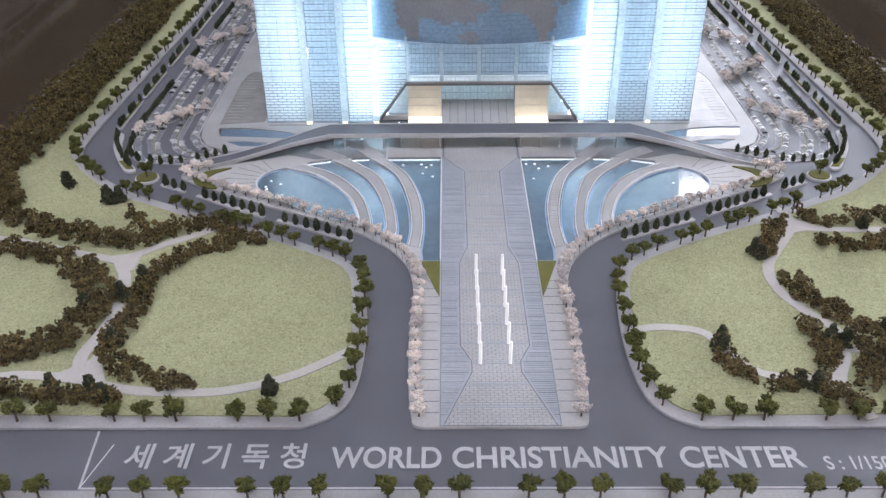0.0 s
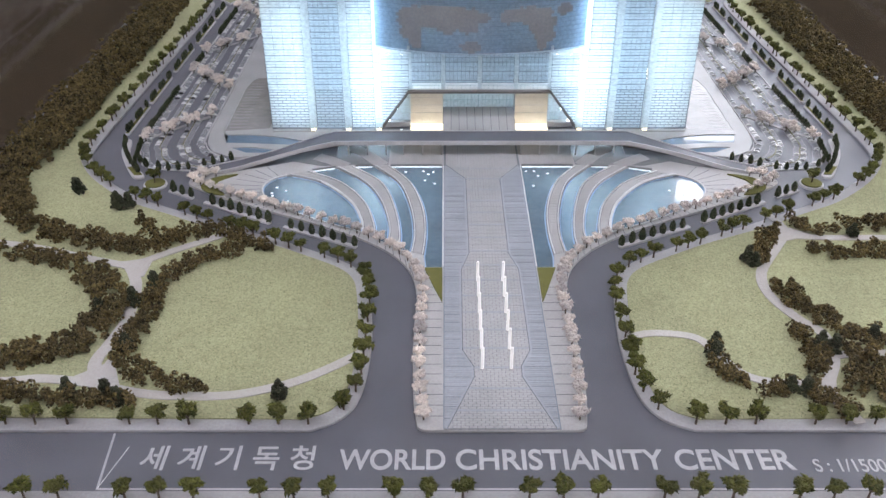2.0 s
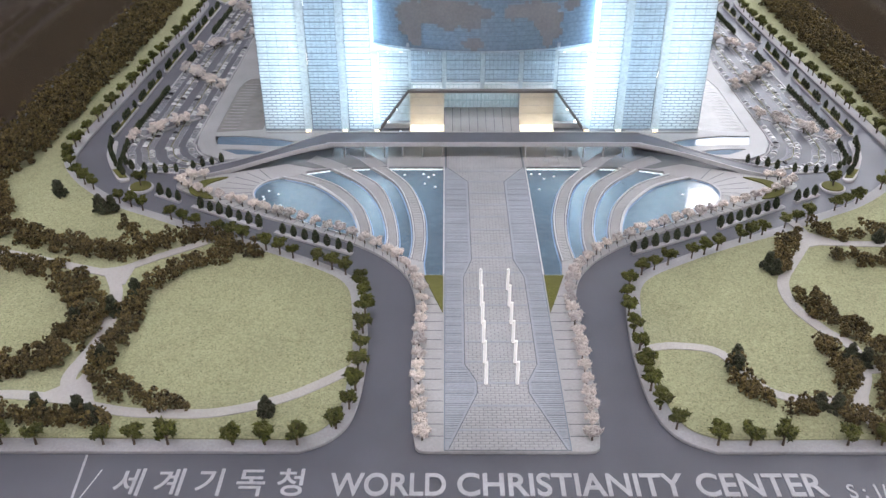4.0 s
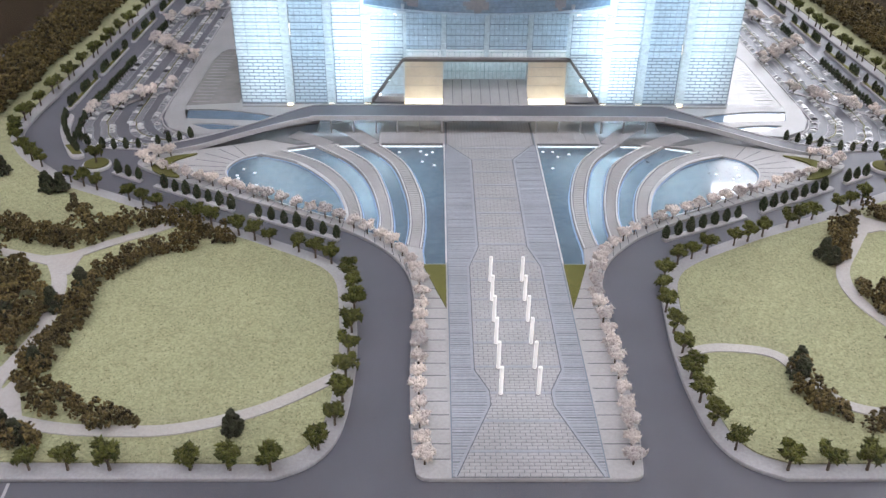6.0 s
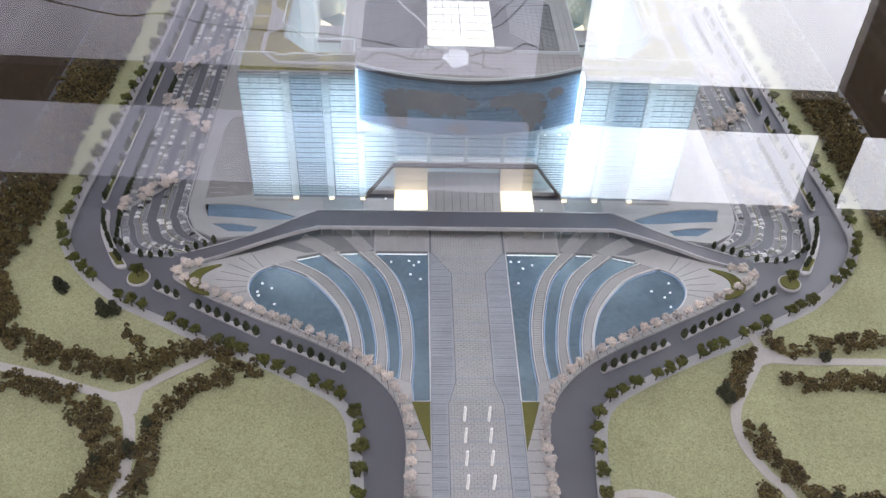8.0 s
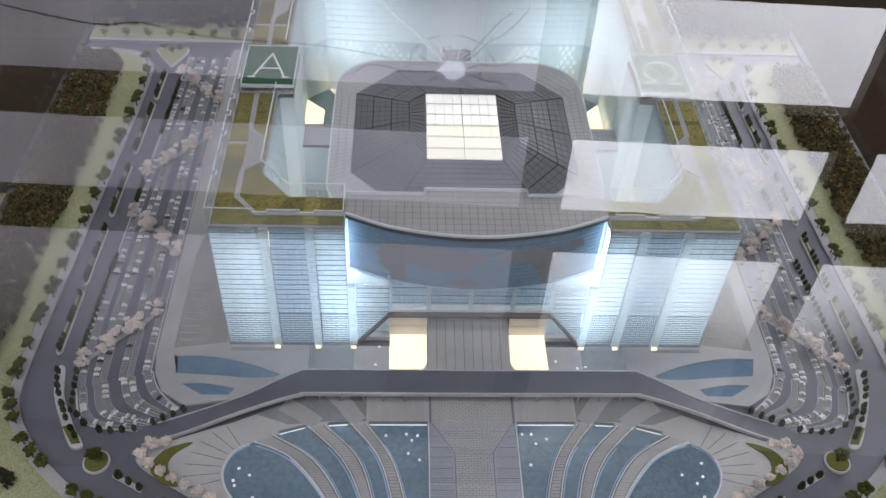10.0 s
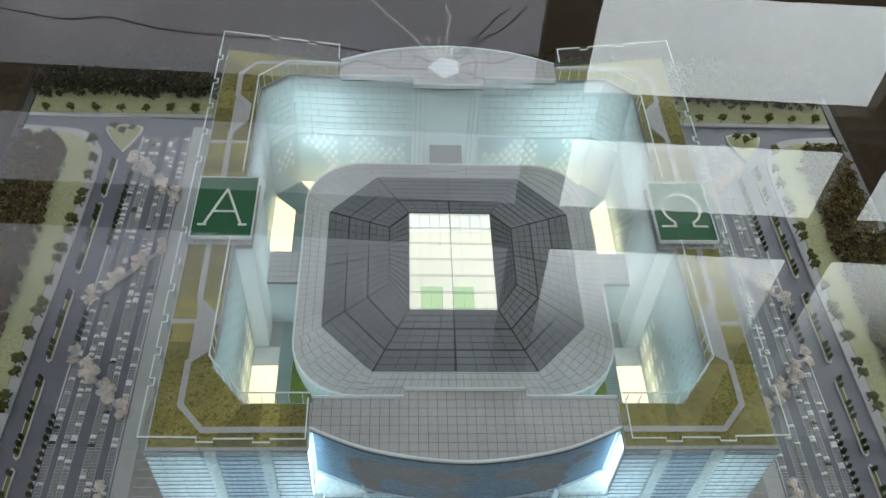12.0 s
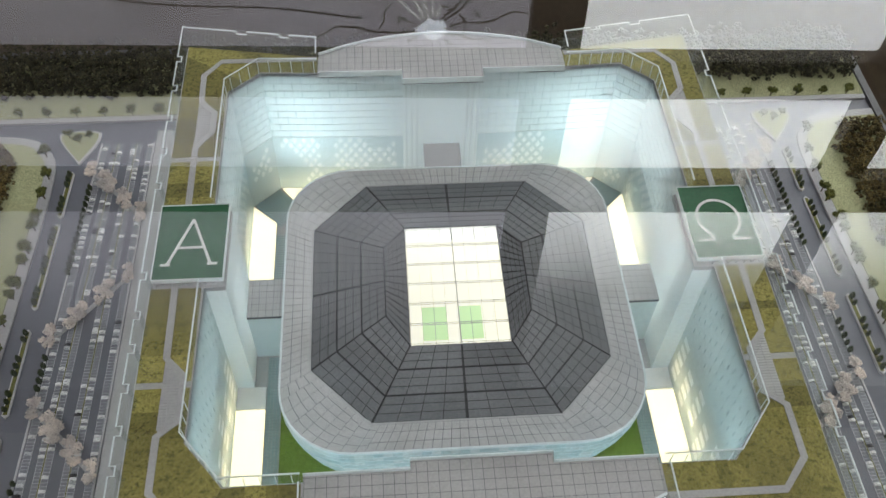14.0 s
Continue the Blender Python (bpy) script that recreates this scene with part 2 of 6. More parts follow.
DARK_TILE = surface("slate_tile", (0.135, 0.139, 0.15), (0.195, 0.20, 0.21), 900, 30, 0.35, 0.05, per_piece=0.12)
BLACK_RIB = surface("black_rib", (0.022, 0.022, 0.025), (0.04, 0.04, 0.044), 900, 30, 0.4, 0.0)
WHITE_PAINT = surface("white_paint", (0.72, 0.72, 0.72), (0.82, 0.82, 0.82), 900, 40, 0.5, 0.0)
PALE_EDGE = surface("cut_acrylic_edge", (0.70, 0.76, 0.78), (0.82, 0.88, 0.90), 900, 40, 0.3, 0.0)
GREEN_DECK = surface("green_deck", (0.012, 0.085, 0.035), (0.022, 0.12, 0.05), 900, 40, 0.5, 0.0)
DARK_FRAME = surface("dark_frame", (0.06, 0.06, 0.065), (0.09, 0.09, 0.095), 300, 20, 0.5, 0.1)
BROWN_FLOOR = surface("brown_polished_floor", (0.44, 0.33, 0.25), (0.58, 0.45, 0.35), 40, 4, 0.22, 0.02)
ROOM_WALL = surface("room_wall", (0.40, 0.36, 0.30), (0.48, 0.43, 0.37), 200, 2, 0.8, 0.1)
MULLION = surface("dark_brown_mullion", (0.055, 0.041, 0.028), (0.085, 0.064, 0.045), 200, 8, 0.5, 0.1)
CREAM = surface("cream_wall", (0.78, 0.72, 0.63), (0.86, 0.80, 0.71), 600, 40, 0.6, 0.0)
LIT = lit_acrylic("lit_facade_acrylic", (0.93, 0.975, 1.0), 0.85, 0.07)
SHEET = lit_acrylic("facade_diffuser_sheet", (0.80, 0.85, 0.89), 0.62, 0.0, mottled=0.1)
DIM_SHEET = lit_acrylic("dim_diffuser_sheet", (0.64, 0.72, 0.80), 0.50, 0.0, mottled=0.1)
DIM = lit_acrylic("dim_facade_acrylic", (0.82, 0.90, 0.97), 0.75, 0.06)
SCREEN = lit_acrylic("blue_curved_screen", (0.48, 0.60, 0.72), 0.65, 0.12, 0.08)
COURT = lit_acrylic("lit_court_acrylic", (0.90, 0.962, 0.985), 0.7, 0.0, mottled=0.1)
COVER = lit_acrylic("court_cover_sheet", (0.69, 0.785, 0.82), 0.68, 0.0, mottled=0.1)
SLOT_COVER = lit_acrylic("slotted_cover_sheet", (0.66, 0.735, 0.75), 0.66, 0.0, mottled=0.1)
MOSAIC = lit_acrylic("mosaic_acrylic", (0.93, 0.985, 0.995), 0.6, 0.12, per_piece=0.3)
CLEAR = lit_acrylic("clear_parapet", (0.95, 0.985, 0.985), 0.5, 0.92, 0.04)
CASE_SIDE = clear_pane("case_side_glass", (0.97, 0.98, 0.98), 1.4)
CASE = clear_pane("case_glass", (0.97, 0.98, 0.98), 1.75)
LED = glow("cool_led", (0.75, 0.90, 1.0), LED_GLOW)
LED_LOW = glow("cool_led_low", (0.75, 0.92, 1.0), LED_GLOW * 0.4)
COURT_LED = glow("court_led", (0.86, 0.95, 1.0), COURT_GLOW)
WARM = glow("warm_led", (1.0, 0.86, 0.60), WARM_GLOW)
WHITE_GLOW = glow("white_glow", (1.0, 0.93, 0.78), 1.6)
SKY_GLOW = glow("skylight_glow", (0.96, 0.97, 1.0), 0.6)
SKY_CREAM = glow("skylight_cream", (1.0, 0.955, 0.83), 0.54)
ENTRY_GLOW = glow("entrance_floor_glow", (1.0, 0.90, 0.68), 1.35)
TAUPE = surface("taupe_frame", (0.13, 0.115, 0.115), (0.18, 0.16, 0.16), 700, 40, 0.45, 0.05)
STALL = surface("grey_stall", (0.16, 0.167, 0.188), (0.21, 0.218, 0.242), 1200, 40, 0.55, 0.1)
SHADED_FOAM = foliage("shaded_green_foam", (0.012, 0.014, 0.008), (0.085, 0.08, 0.045))
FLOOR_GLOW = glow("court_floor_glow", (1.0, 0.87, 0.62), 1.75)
WARM_FILL = glow("warm_fill_tube", (1.0, 0.78, 0.50), 14.0)
PATH_PAVE = surface("pale_path", (0.46, 0.43, 0.41), (0.56, 0.53, 0.51), 900, 30, 0.6, 0.1)
SIGN_PAINT = surface("grey_white_paint", (0.48, 0.48, 0.50), (0.60, 0.60, 0.62), 700, 60, 0.5, 0.0)
POLE_GLOW = glow("pole_glow", (1.0, 0.97, 0.93), 0.4)
POOL_LED = glow("pool_led", (0.85, 0.94, 1.0), 1.1)


# ---- the room, the pedestal and the case ----
FLOOR_Z, CEIL_Z, WALL_Y, CASE_Z = -760, 2300, 1490, 270
floor = tagged(part("floor", box(-2500, 2500, -2200, WALL_Y + 160, FLOOR_Z - 60, FLOOR_Z), BROWN_FLOOR), "polished dark brown floor of the room", "floor", kind="structure")
ceiling = tagged(part("ceiling", box(-2500, 2500, -2200, WALL_Y + 160, CEIL_Z, CEIL_Z + 60), ROOM_WALL), "plain pale room ceiling", "ceiling", kind="structure")
for name, b in (("wall_west", (-2560, -2500, -2260, WALL_Y + 200)), ("wall_east", (2500, 2560, -2260, WALL_Y + 200)), ("wall_south", (-2500, 2500, -2260, -2200))):
    tagged(part(name, box(*b, FLOOR_Z - 60, CEIL_Z + 60), ROOM_WALL), "plain beige room wall", "wall", kind="structure")

# The window wall: rows of bright panes between dark mullions.
ROWS_Z = [(215, 450), (520, 750), (818, 1026), (1104, 1299), (1389, 2120)]
COLUMNS = [(-2300, -1780), (-1700, 190), (268, 746), (818, 1294), (1366, 1842), (1914, 2400)]
wall_n = thing("wall_north", "dark brown window wall with rows of bright panes", "wall", kind="structure")
edges_z = [FLOOR_Z - 60] + [v for r in ROWS_Z for v in r] + [CEIL_Z + 60]


def window_glass(name, lo, hi, strength, fade=None):
    """Hazy daylight behind a window pane."""
    m, tree, bsdf = nodes_of(name)
    tone = ramp_node(tree, noise_node(tree, 1.6, 3).outputs[0], [(0.35, lo), (0.65, hi)]).outputs[0]
    bsdf.inputs["Base Color"].default_value = (0.1, 0.1, 0.1, 1)
    if fade:
        # Daylight dims with height through a ramp put into the glow colour.
        geo, split, span = tree.nodes.new("ShaderNodeNewGeometry"), tree.nodes.new("ShaderNodeSeparateXYZ"), tree.nodes.new("ShaderNodeMapRange")
        span.inputs["From Min"].default_value, span.inputs["From Max"].default_value = fade
        span.inputs["To Min"].default_value, span.inputs["To Max"].default_value = 1.0, 0.06
        span.interpolation_type = "SMOOTHSTEP"
        tree.links.new(geo.outputs["Position"], split.inputs[0]), tree.links.new(split.outputs[2], span.inputs["Value"])
        tone = mixed(tree, tone, span.outputs[0], 1.0, "MULTIPLY")
    tree.links.new(tone, bsdf.inputs["Emission Color"])
    bsdf.inputs["Emission Strength"].default_value = strength
    return m


BRIGHT_DAY = window_glass("bright_day", (0.86, 0.86, 0.96), (1.0, 1.0, 1.06), WINDOW_GLOW)
HAZY_DAY = window_glass("hazy_day", (0.142, 0.137, 0.165), (0.255, 0.243, 0.30), WINDOW_GLOW)
MILKY_DAY = window_glass("milky_day", (0.44, 0.44, 0.50), (0.56, 0.56, 0.63), WINDOW_GLOW)
HAZY_FADED = window_glass("hazy_faded", (0.142, 0.137, 0.165), (0.255, 0.243, 0.30), WINDOW_GLOW, (1.48, 1.95))
BRIGHT_FADED = window_glass("bright_faded", (0.86, 0.86, 0.96), (1.0, 1.0, 1.06), WINDOW_GLOW, (1.42, 1.75))
for a, b in zip(edges_z[::2], edges_z[1::2]):
    part("mullion", box(-2560, 2560, WALL_Y, WALL_Y + 80, a, b), MULLION, wall_n)
for lo, hi in ROWS_Z:
    columns = COLUMNS if lo > 600 else COLUMNS[2:] if lo < 500 else [(-236, 190)] + COLUMNS[2:]
    edges_x = [-2560] + [v for c in columns for v in c] + [2560]
    for a, b in zip(edges_x[::2], edges_x[1::2]):
        part("mullion", box(a, b, WALL_Y + 2, WALL_Y + 78, lo, hi), MULLION, wall_n)
    for x0, x1 in columns:
        part("pane", box(x0, x1, WALL_Y + 30, WALL_Y + 36, lo, hi), (MILKY_DAY if lo < 600 else HAZY_DAY if lo < 1300 else HAZY_FADED) if x1 < 200 else (BRIGHT_DAY if lo < 1300 else BRIGHT_FADED), wall_n)

# A star-shaped break in one pane, with loose wires on the glass.
crack_rng = random.Random(3)
CX, CZ, GY = 44, 992, WALL_Y + 29.5
hole = bmesh.new()
# Pale cracks emit light, as a painted glint of sky in the glass edges.
CRACK_GLINT = window_glass("sky_glint", (0.9, 0.9, 0.95), (1.0, 1.0, 1.05), WINDOW_GLOW * 0.6)
hole.faces.new([hole.verts.new((CX + r * math.cos(a), GY, CZ + 0.75 * r * math.sin(a))) for a, r in ((k * math.tau / 14, 24 + crack_rng.uniform(-5, 6)) for k in range(14))])
part("hole", hole, window_glass("open_sky", (0.9, 0.97, 1.2), (1.0, 1.05, 1.25), WINDOW_GLOW * 0.8), wall_n, "jagged hole in the broken pane")
for k, (angle, reach, dark) in enumerate(((-90, 116, 0), (-135, 205, 0), (-53, 155, 1), (-46, 165, 1), (-14, 150, 1), (178, 175, 1), (-102, 60, 0), (-118, 70, 0), (15, 95, 1), (42, 42, 1), (150, 45, 1), (205, 60, 1), (-75, 50, 0))):
    pts = [(CX + d * math.cos(radians(angle + crack_rng.uniform(-4, 4))), GY, CZ + d * math.sin(radians(angle + crack_rng.uniform(-4, 4)))) for d in np.linspace(26, reach, 6)]
    bm = bmesh.new()
    for p, q in zip(pts, pts[1:]):
        rod(p, q, 1.6, bm, 5)
    part("crack", bm, BLACK_RIB if dark else CRACK_GLINT, wall_n)
for r in (52, 78):
    bm, ring = bmesh.new(), [(CX + r * math.cos(a) * crack_rng.uniform(0.93, 1.07), GY, CZ + r * 0.9 * math.sin(a)) for a in np.linspace(radians(165), radians(385), 16)]
    for p, q in zip(ring, ring[1:]):
        if crack_rng.random() < 0.75:
            rod(p, q, 1.3, bm, 5)
    part("crack", bm, BLACK_RIB, wall_n)
wire = curved([(-740, GY, 900), (-560, GY, 935), (-480, GY, 928), (-400, GY, 945), (-300, GY, 952), (-180, GY, 955), (-60, GY, 972)], 5)
bm = bmesh.new()
for p, q in zip(wire, wire[1:]):
    rod(p, q, 1.5, bm, 5)
part("wire", bm, BLACK_RIB, wall_n, "thin dark wire hanging across the panes")
for x in (-1, 46):
    part("yellow_catch", box(x - 8, x + 8, WALL_Y - 3, WALL_Y - 0.5, 772, 794, bevel=1), surface("ochre_catch", (0.80, 0.52, 0.12), (0.90, 0.60, 0.18), 300, 20, 0.5, 0.1), wall_n, "small ochre catch on the mullion")
wall_n.matrix_world = Matrix.Translation((0.27, 1.49, 0)) @ Matrix.Rotation(radians(-2.9), 4, "Z") @ Matrix.Translation((-0.27, -1.49, 0))

# Unseen ceiling lights, added as fill to brighten the model.
lamp = thing("ceiling_light", "long white fill light added at the ceiling, out of view", "ceiling light", group="room ceiling lights", at=(0, 0, CEIL_Z))
part("tray", box(-620, 620, -160, 160, -40, -1, bevel=4), WHITE_PAINT, lamp)
part("diffuser", box(-600, 600, -140, 140, -46, -41), glow("fill_diffuser", (0.94, 0.955, 1.05), FILL_LAMP), lamp, "glowing white diffuser of the added fill light")
for x, y in ((-150, -300), (-1300, -300), (800, -1100)):
    if x == -150:
        lamp.location = (x * MM, y * MM, CEIL_Z * MM)
    else:
        copy_thing(lamp, at(x, y, CEIL_Z))

# Pedestal with the model's board.
pedestal = thing("display_pedestal", "dark display pedestal that carries the scale model", "pedestal")
part("body", box(-306, 306, 227, 957, FLOOR_Z, -14, bevel=3), DARK_FRAME, pedestal)
part("frame", plate([(-306, 227), (306, 227), (306, 957), (-306, 957)], -13.9, 1.5, [[(-301, 233), (301, 233), (301, 951), (-301, 951)]]), DARK_FRAME, pedestal, "dark grey raised rim")

case = thing("glass_case", "clear glass display case over the scale model", "glass case")
bm = bmesh.new()
bmesh.ops.create_grid(bm, x_segments=1, y_segments=1, size=0.5, matrix=Matrix.LocRotScale((0, 592, CASE_Z), None, (612, 728, 1)))
panes = [part("top_pane", bm, CASE, case)]
for name, m in (("front_pane", Matrix.LocRotScale((0, 228, (CASE_Z + 2) / 2), Euler((radians(90), 0, 0)), (612, CASE_Z - 2, 1))),
                ("back_pane", Matrix.LocRotScale((0, 956, (CASE_Z + 2) / 2), Euler((radians(90), 0, 0)), (612, CASE_Z - 2, 1))),
                ("side_pane", Matrix.LocRotScale((-306, 592, (CASE_Z + 2) / 2), Euler((0, radians(90), 0)), (CASE_Z - 2, 728, 1))),
                ("side_pane", Matrix.LocRotScale((306, 592, (CASE_Z + 2) / 2), Euler((0, radians(-90), 0)), (CASE_Z - 2, 728, 1)))):
    bm = bmesh.new()
    bmesh.ops.create_grid(bm, x_segments=1, y_segments=1, size=0.5, matrix=m)
    panes.append(part(name, bm, CASE_SIDE, case))
for p in panes:
    p.visible_shadow = False


# ---- the model's ground ----
ROAD = -1.5
road = tagged(part("road", box(-301, 301, 233, 951, -14, ROAD), ASPHALT), "smooth slate-grey painted road of the scale model", "road", kind="structure")

WEST_LINE = [(-77, 279), (-65, 286), (-58, 301), (-56, 334), (-59, 369), (-63, 388), (-73, 401), (-95, 415), (-117, 427), (-147, 441), (-176, 457), (-201, 471),
             (-225, 492), (-241, 513), (-248, 532), (-248, 569), (-245.5, 622), (-243, 691), (-240, 763), (-239, 840), (-246, 862), (-262, 874), (-301, 878)]
west_kerb = curved(WEST_LINE, 5)
west_ring = west_kerb + [(-301, 279)]


for sign, side in ((1, "west"), (-1, "east")):
    ring = west_ring if sign == 1 else mirrored(west_ring)
    lawn = offset_line(west_kerb, 6.5)
    lawn = [(max(q[0], -300.5), q[1]) for q in lawn]
    lawn = [(-300.5, 287)] + lawn[0:1] + lawn + [(-300.5, lawn[-1][1])]
    lawn_ring = lawn if sign == 1 else mirrored(lawn)
    tagged(part("pavement_" + side, plate(ring, ROAD, 0, bevel=0.25), SIDEWALK), "pale grey sidewalk with a raised kerb", "pavement", kind="structure")
    tagged(part("lawn_" + side, plate(lawn_ring, 0.004, 0.5), GRASS), "pale green flocked lawn of the park", "lawn", kind="structure")

# Back strip behind the rear road, and the front strip.
tagged(part("lawn_north", plate([(-300.5, 892), (300.5, 892), (300.5, 950.5), (-300.5, 950.5)], ROAD, 0.3), GRASS), "pale green flocked verge along the rear road", "lawn", kind="structure")
tagged(part("pavement_north", plate([(-300.5, 888), (300.5, 888), (300.5, 891.9), (-300.5, 891.9)], ROAD, 0.1), SIDEWALK), "narrow pale sidewalk beside the rear road", "pavement", kind="structure")
tagged(part("pavement_south", plate([(-300.5, 233.5), (300.5, 233.5), (300.5, 247), (-300.5, 247)], ROAD, 0), SIDEWALK), "pale grey sidewalk along the front edge", "pavement", kind="structure")

# Plaza plate with the pools cut out.
APRON = [(-34, 279), (-36.2, 297), (-37.2, 326), (-37.2, 351), (-36.8, 373), (-40.6, 393), (-50, 409), (-66, 424), (-92, 440), (-119, 454), (-147, 469), (-170, 483), (-177, 491), (-172, 500), (-162, 501)]
apron = [(-30, 279), (-32.6, 279.5), (-34.1, 281), (-34.6, 284)] + curved(APRON[1:], 5) + [(-129, 513), (-105, 524), (-92, 528)]
plaza_ring = apron + [(-92, 566), (92, 566)] + mirrored(apron)
ARCS = [([(-106, 505), (-84, 490), (-69, 467), (-62, 443), (-60, 425)], [(-54, 421), (-54, 439), (-60, 467), (-71, 490), (-90, 510)]),
        ([(-79, 511), (-60, 490), (-51, 460), (-47, 432), (-47, 415)], [(-41, 412), (-40, 432), (-43, 460), (-51, 490), (-67, 512)])]
pools = [[(-118, 500)] + curved([(-118, 500), (-97, 490), (-78, 467), (-70, 446), (-68, 432)], 6)[1:] + curved([(-68, 432), (-92, 444), (-115, 459), (-127, 471), (-131, 483), (-127, 494), (-118, 500)], 5)[1:-1]]
pools += [curved(a, 6) + curved(b, 6) for a, b in ARCS]
pools.append(curved([(-57, 512), (-43, 490), (-35, 460), (-33, 432), (-34, 408)], 6) + [(-33, 397.5), (-23.7, 397.5), (-23.7, 512)])
pools += [mirrored(p) for p in pools]
plaza = tagged(part("plaza", plate(plaza_ring, ROAD, 0, pools, bevel=0.15), PAVING), "pale paved plaza slab around the pools", "plaza", kind="structure")
for ring in pools:
    tagged(part("water", plate(ring, ROAD + 0.02, -0.9), WATER), "dark blue rippled water in a plaza pool", "water", kind="structure")

# Terraces beside and before the building, with shallow pools.
TERRACE = [(-180, 878), (-180, 560), (-178, 546), (-172, 533), (-158, 524), (-128, 528.5), (-97, 541.5), (-92.2, 543), (-92.2, 566.5), (-139.6, 566.5), (-139.6, 850), (-171, 878)]
SIDE_POOLS = [[(-170, 558.5)] + curved([(-170, 558), (-151, 558), (-129, 553.5), (-107, 545)], 5) + curved([(-112, 543), (-125, 542.5), (-142, 544), (-166, 545.5)], 4),
              curved([(-162, 538.5), (-149, 539), (-132, 535.5)], 5) + [(-135, 531), (-150, 531)],
              [(-170.5, 564), (-170.5, 640), (-168, 655), (-165, 660), (-141, 660), (-141, 568), (-169, 564)],
              [(-138, 562), (-110, 562), (-110, 564.5), (-138, 564.5)]]
for sign, side in ((1, "west"), (-1, "east")):
    flip = (lambda r: r) if sign == 1 else mirrored
    tagged(part("terrace_" + side, plate(flip(TERRACE), ROAD, 0, [flip(p) for p in SIDE_POOLS], bevel=0.15), TERRACE_TILE), "smooth grey paved terrace beside the building", "terrace", kind="structure")
    for ring in SIDE_POOLS[:2]:
        tagged(part("water", plate(flip(ring), ROAD + 0.02, -0.7), CALM_WATER), "still blue water in a terrace pool", "water", kind="structure")
    for ring in SIDE_POOLS[2:]:
        tagged(part("polished_court", plate(flip(ring), ROAD + 0.02, -0.3), SIDE_COURT), "polished grey court beside the building", "paving", kind="structure")
    lines = bmesh.new()
    for k in range(16):
        lo, hi = sorted((sign * -168.5, sign * -158))
        box(lo, hi, 570 + k * 5.2, 570.5 + k * 5.2, -0.29, -0.2, lines)
    tagged(part("court_lines", lines, SIDEWALK), "thin pale lines across the polished court", "paving", kind="structure")
    tagged(part("water", plate(flip([(-91.8, 541), (-66.5, 541), (-66.5, 565.5), (-91.8, 565.5)]), 0.004, 0.2), POLISHED), "polished grey forecourt before the facade", "paving", kind="structure")
    # Traffic islands.
    slug = curved([(-233, 548), (-229.5, 530), (-220, 510), (-212, 497), (-206, 498.5), (-214, 511), (-224, 530), (-228.5, 549)], 5, True)
    tagged(part("median_" + side, plate(flip(slug), ROAD, 0.2, bevel=0.3), KERB), "pale kerbed road island", "traffic island", kind="structure")
    tagged(part("median_turf_" + side, plate(flip([(-219.5, 509.5), (-212, 499), (-207.5, 499.5), (-214.5, 511)]), 0.21, 0.6), GREEN), "green turf tip of the road island", "turf", kind="structure")
    circle = [(-196.5 + 7 * math.cos(a), 488.5 + 7 * math.sin(a)) for a in np.linspace(0, math.tau, 25)[:-1]]
    tagged(part("roundabout_" + side, plate(flip(circle), ROAD, 0.1, bevel=0.3), KERB), "small round kerbed traffic island", "traffic island", kind="structure")
    disc = [(-196.5 + 6 * math.cos(a), 488.5 + 6 * math.sin(a)) for a in np.linspace(0, math.tau, 25)[:-1]]
    tagged(part("roundabout_turf_" + side, plate(flip(disc), 0.11, 0.8, bevel=0.2), GREEN), "round green turf bed", "turf", kind="structure")
    for y0, y1 in ((560, 606), (614, 662), (676, 726), (742, 800), (808, 842)):
        x0, x1 = -235 + (y0 - 560) * 0.022, -235 + (y1 - 560) * 0.022
        strip = [(x0 - 1.8, y0), (x0, y0 - 1.8), (x0 + 1.8, y0), (x1 + 1.8, y1), (x1, y1 + 1.8), (x1 - 1.8, y1)]
        tagged(part("median_" + side, plate(flip(strip), ROAD, 0, bevel=0.25), KERB), "narrow pale kerbed road median", "traffic island", kind="structure")
        turf = [(x0 - 1, y0), (x0 + 1, y0), (x1 + 1, y1), (x1 - 1, y1)]
        tagged(part("median_turf_" + side, plate(flip(turf), 0.01, 0.3), GREEN), "green turf on a road median", "turf", kind="structure")
    for x0, y0, x1, y1 in ((-70, 418, -112, 439), (-120, 443, -162, 467), (-170, 472, -186, 481)):
        line = [(x0, y0), (x1, y1)]
        tagged(part("median_" + side, plate(flip(band(line, 2.6)), ROAD, -0.2, bevel=0.2), KERB), "narrow pale kerb strip with bushes", "traffic island", kind="structure")
    tri = curved([(-242, 876), (-216, 877), (-224, 853), (-228, 853)], 4, True)
    tagged(part("rear_island_" + side, plate(flip(tri), ROAD, 0.3, bevel=0.3), KERB), "pale kerb of a three-cornered road island", "traffic island", kind="structure")
    heart = [(-229 + (x + 229) * 0.9, 866 + (y - 866) * 0.9) for x, y in tri]
    tagged(part("island_turf_" + side, plate(flip(heart), 0.31, 0.7, bevel=0.15), GRASS), "pale green turf on the rear road island", "turf", kind="structure")
    crescent = curved([(-168, 484), (-163, 495), (-149, 500), (-158, 492), (-159, 484), (-152, 474), (-161, 476)], 4, True)
    tagged(part("plaza_turf_" + side, plate(flip(crescent), 0.01, 0.7), GREEN), "green crescent of turf on the plaza tip", "turf", kind="structure")
    tagged(part("plaza_turf_" + side, plate(flip([(-33.6, 396.4), (-24.2, 396.4), (-24.2, 366), (-27.5, 376)]), 0.01, 0.5), GREEN), "green triangle of turf beside the walk", "turf", kind="structure")

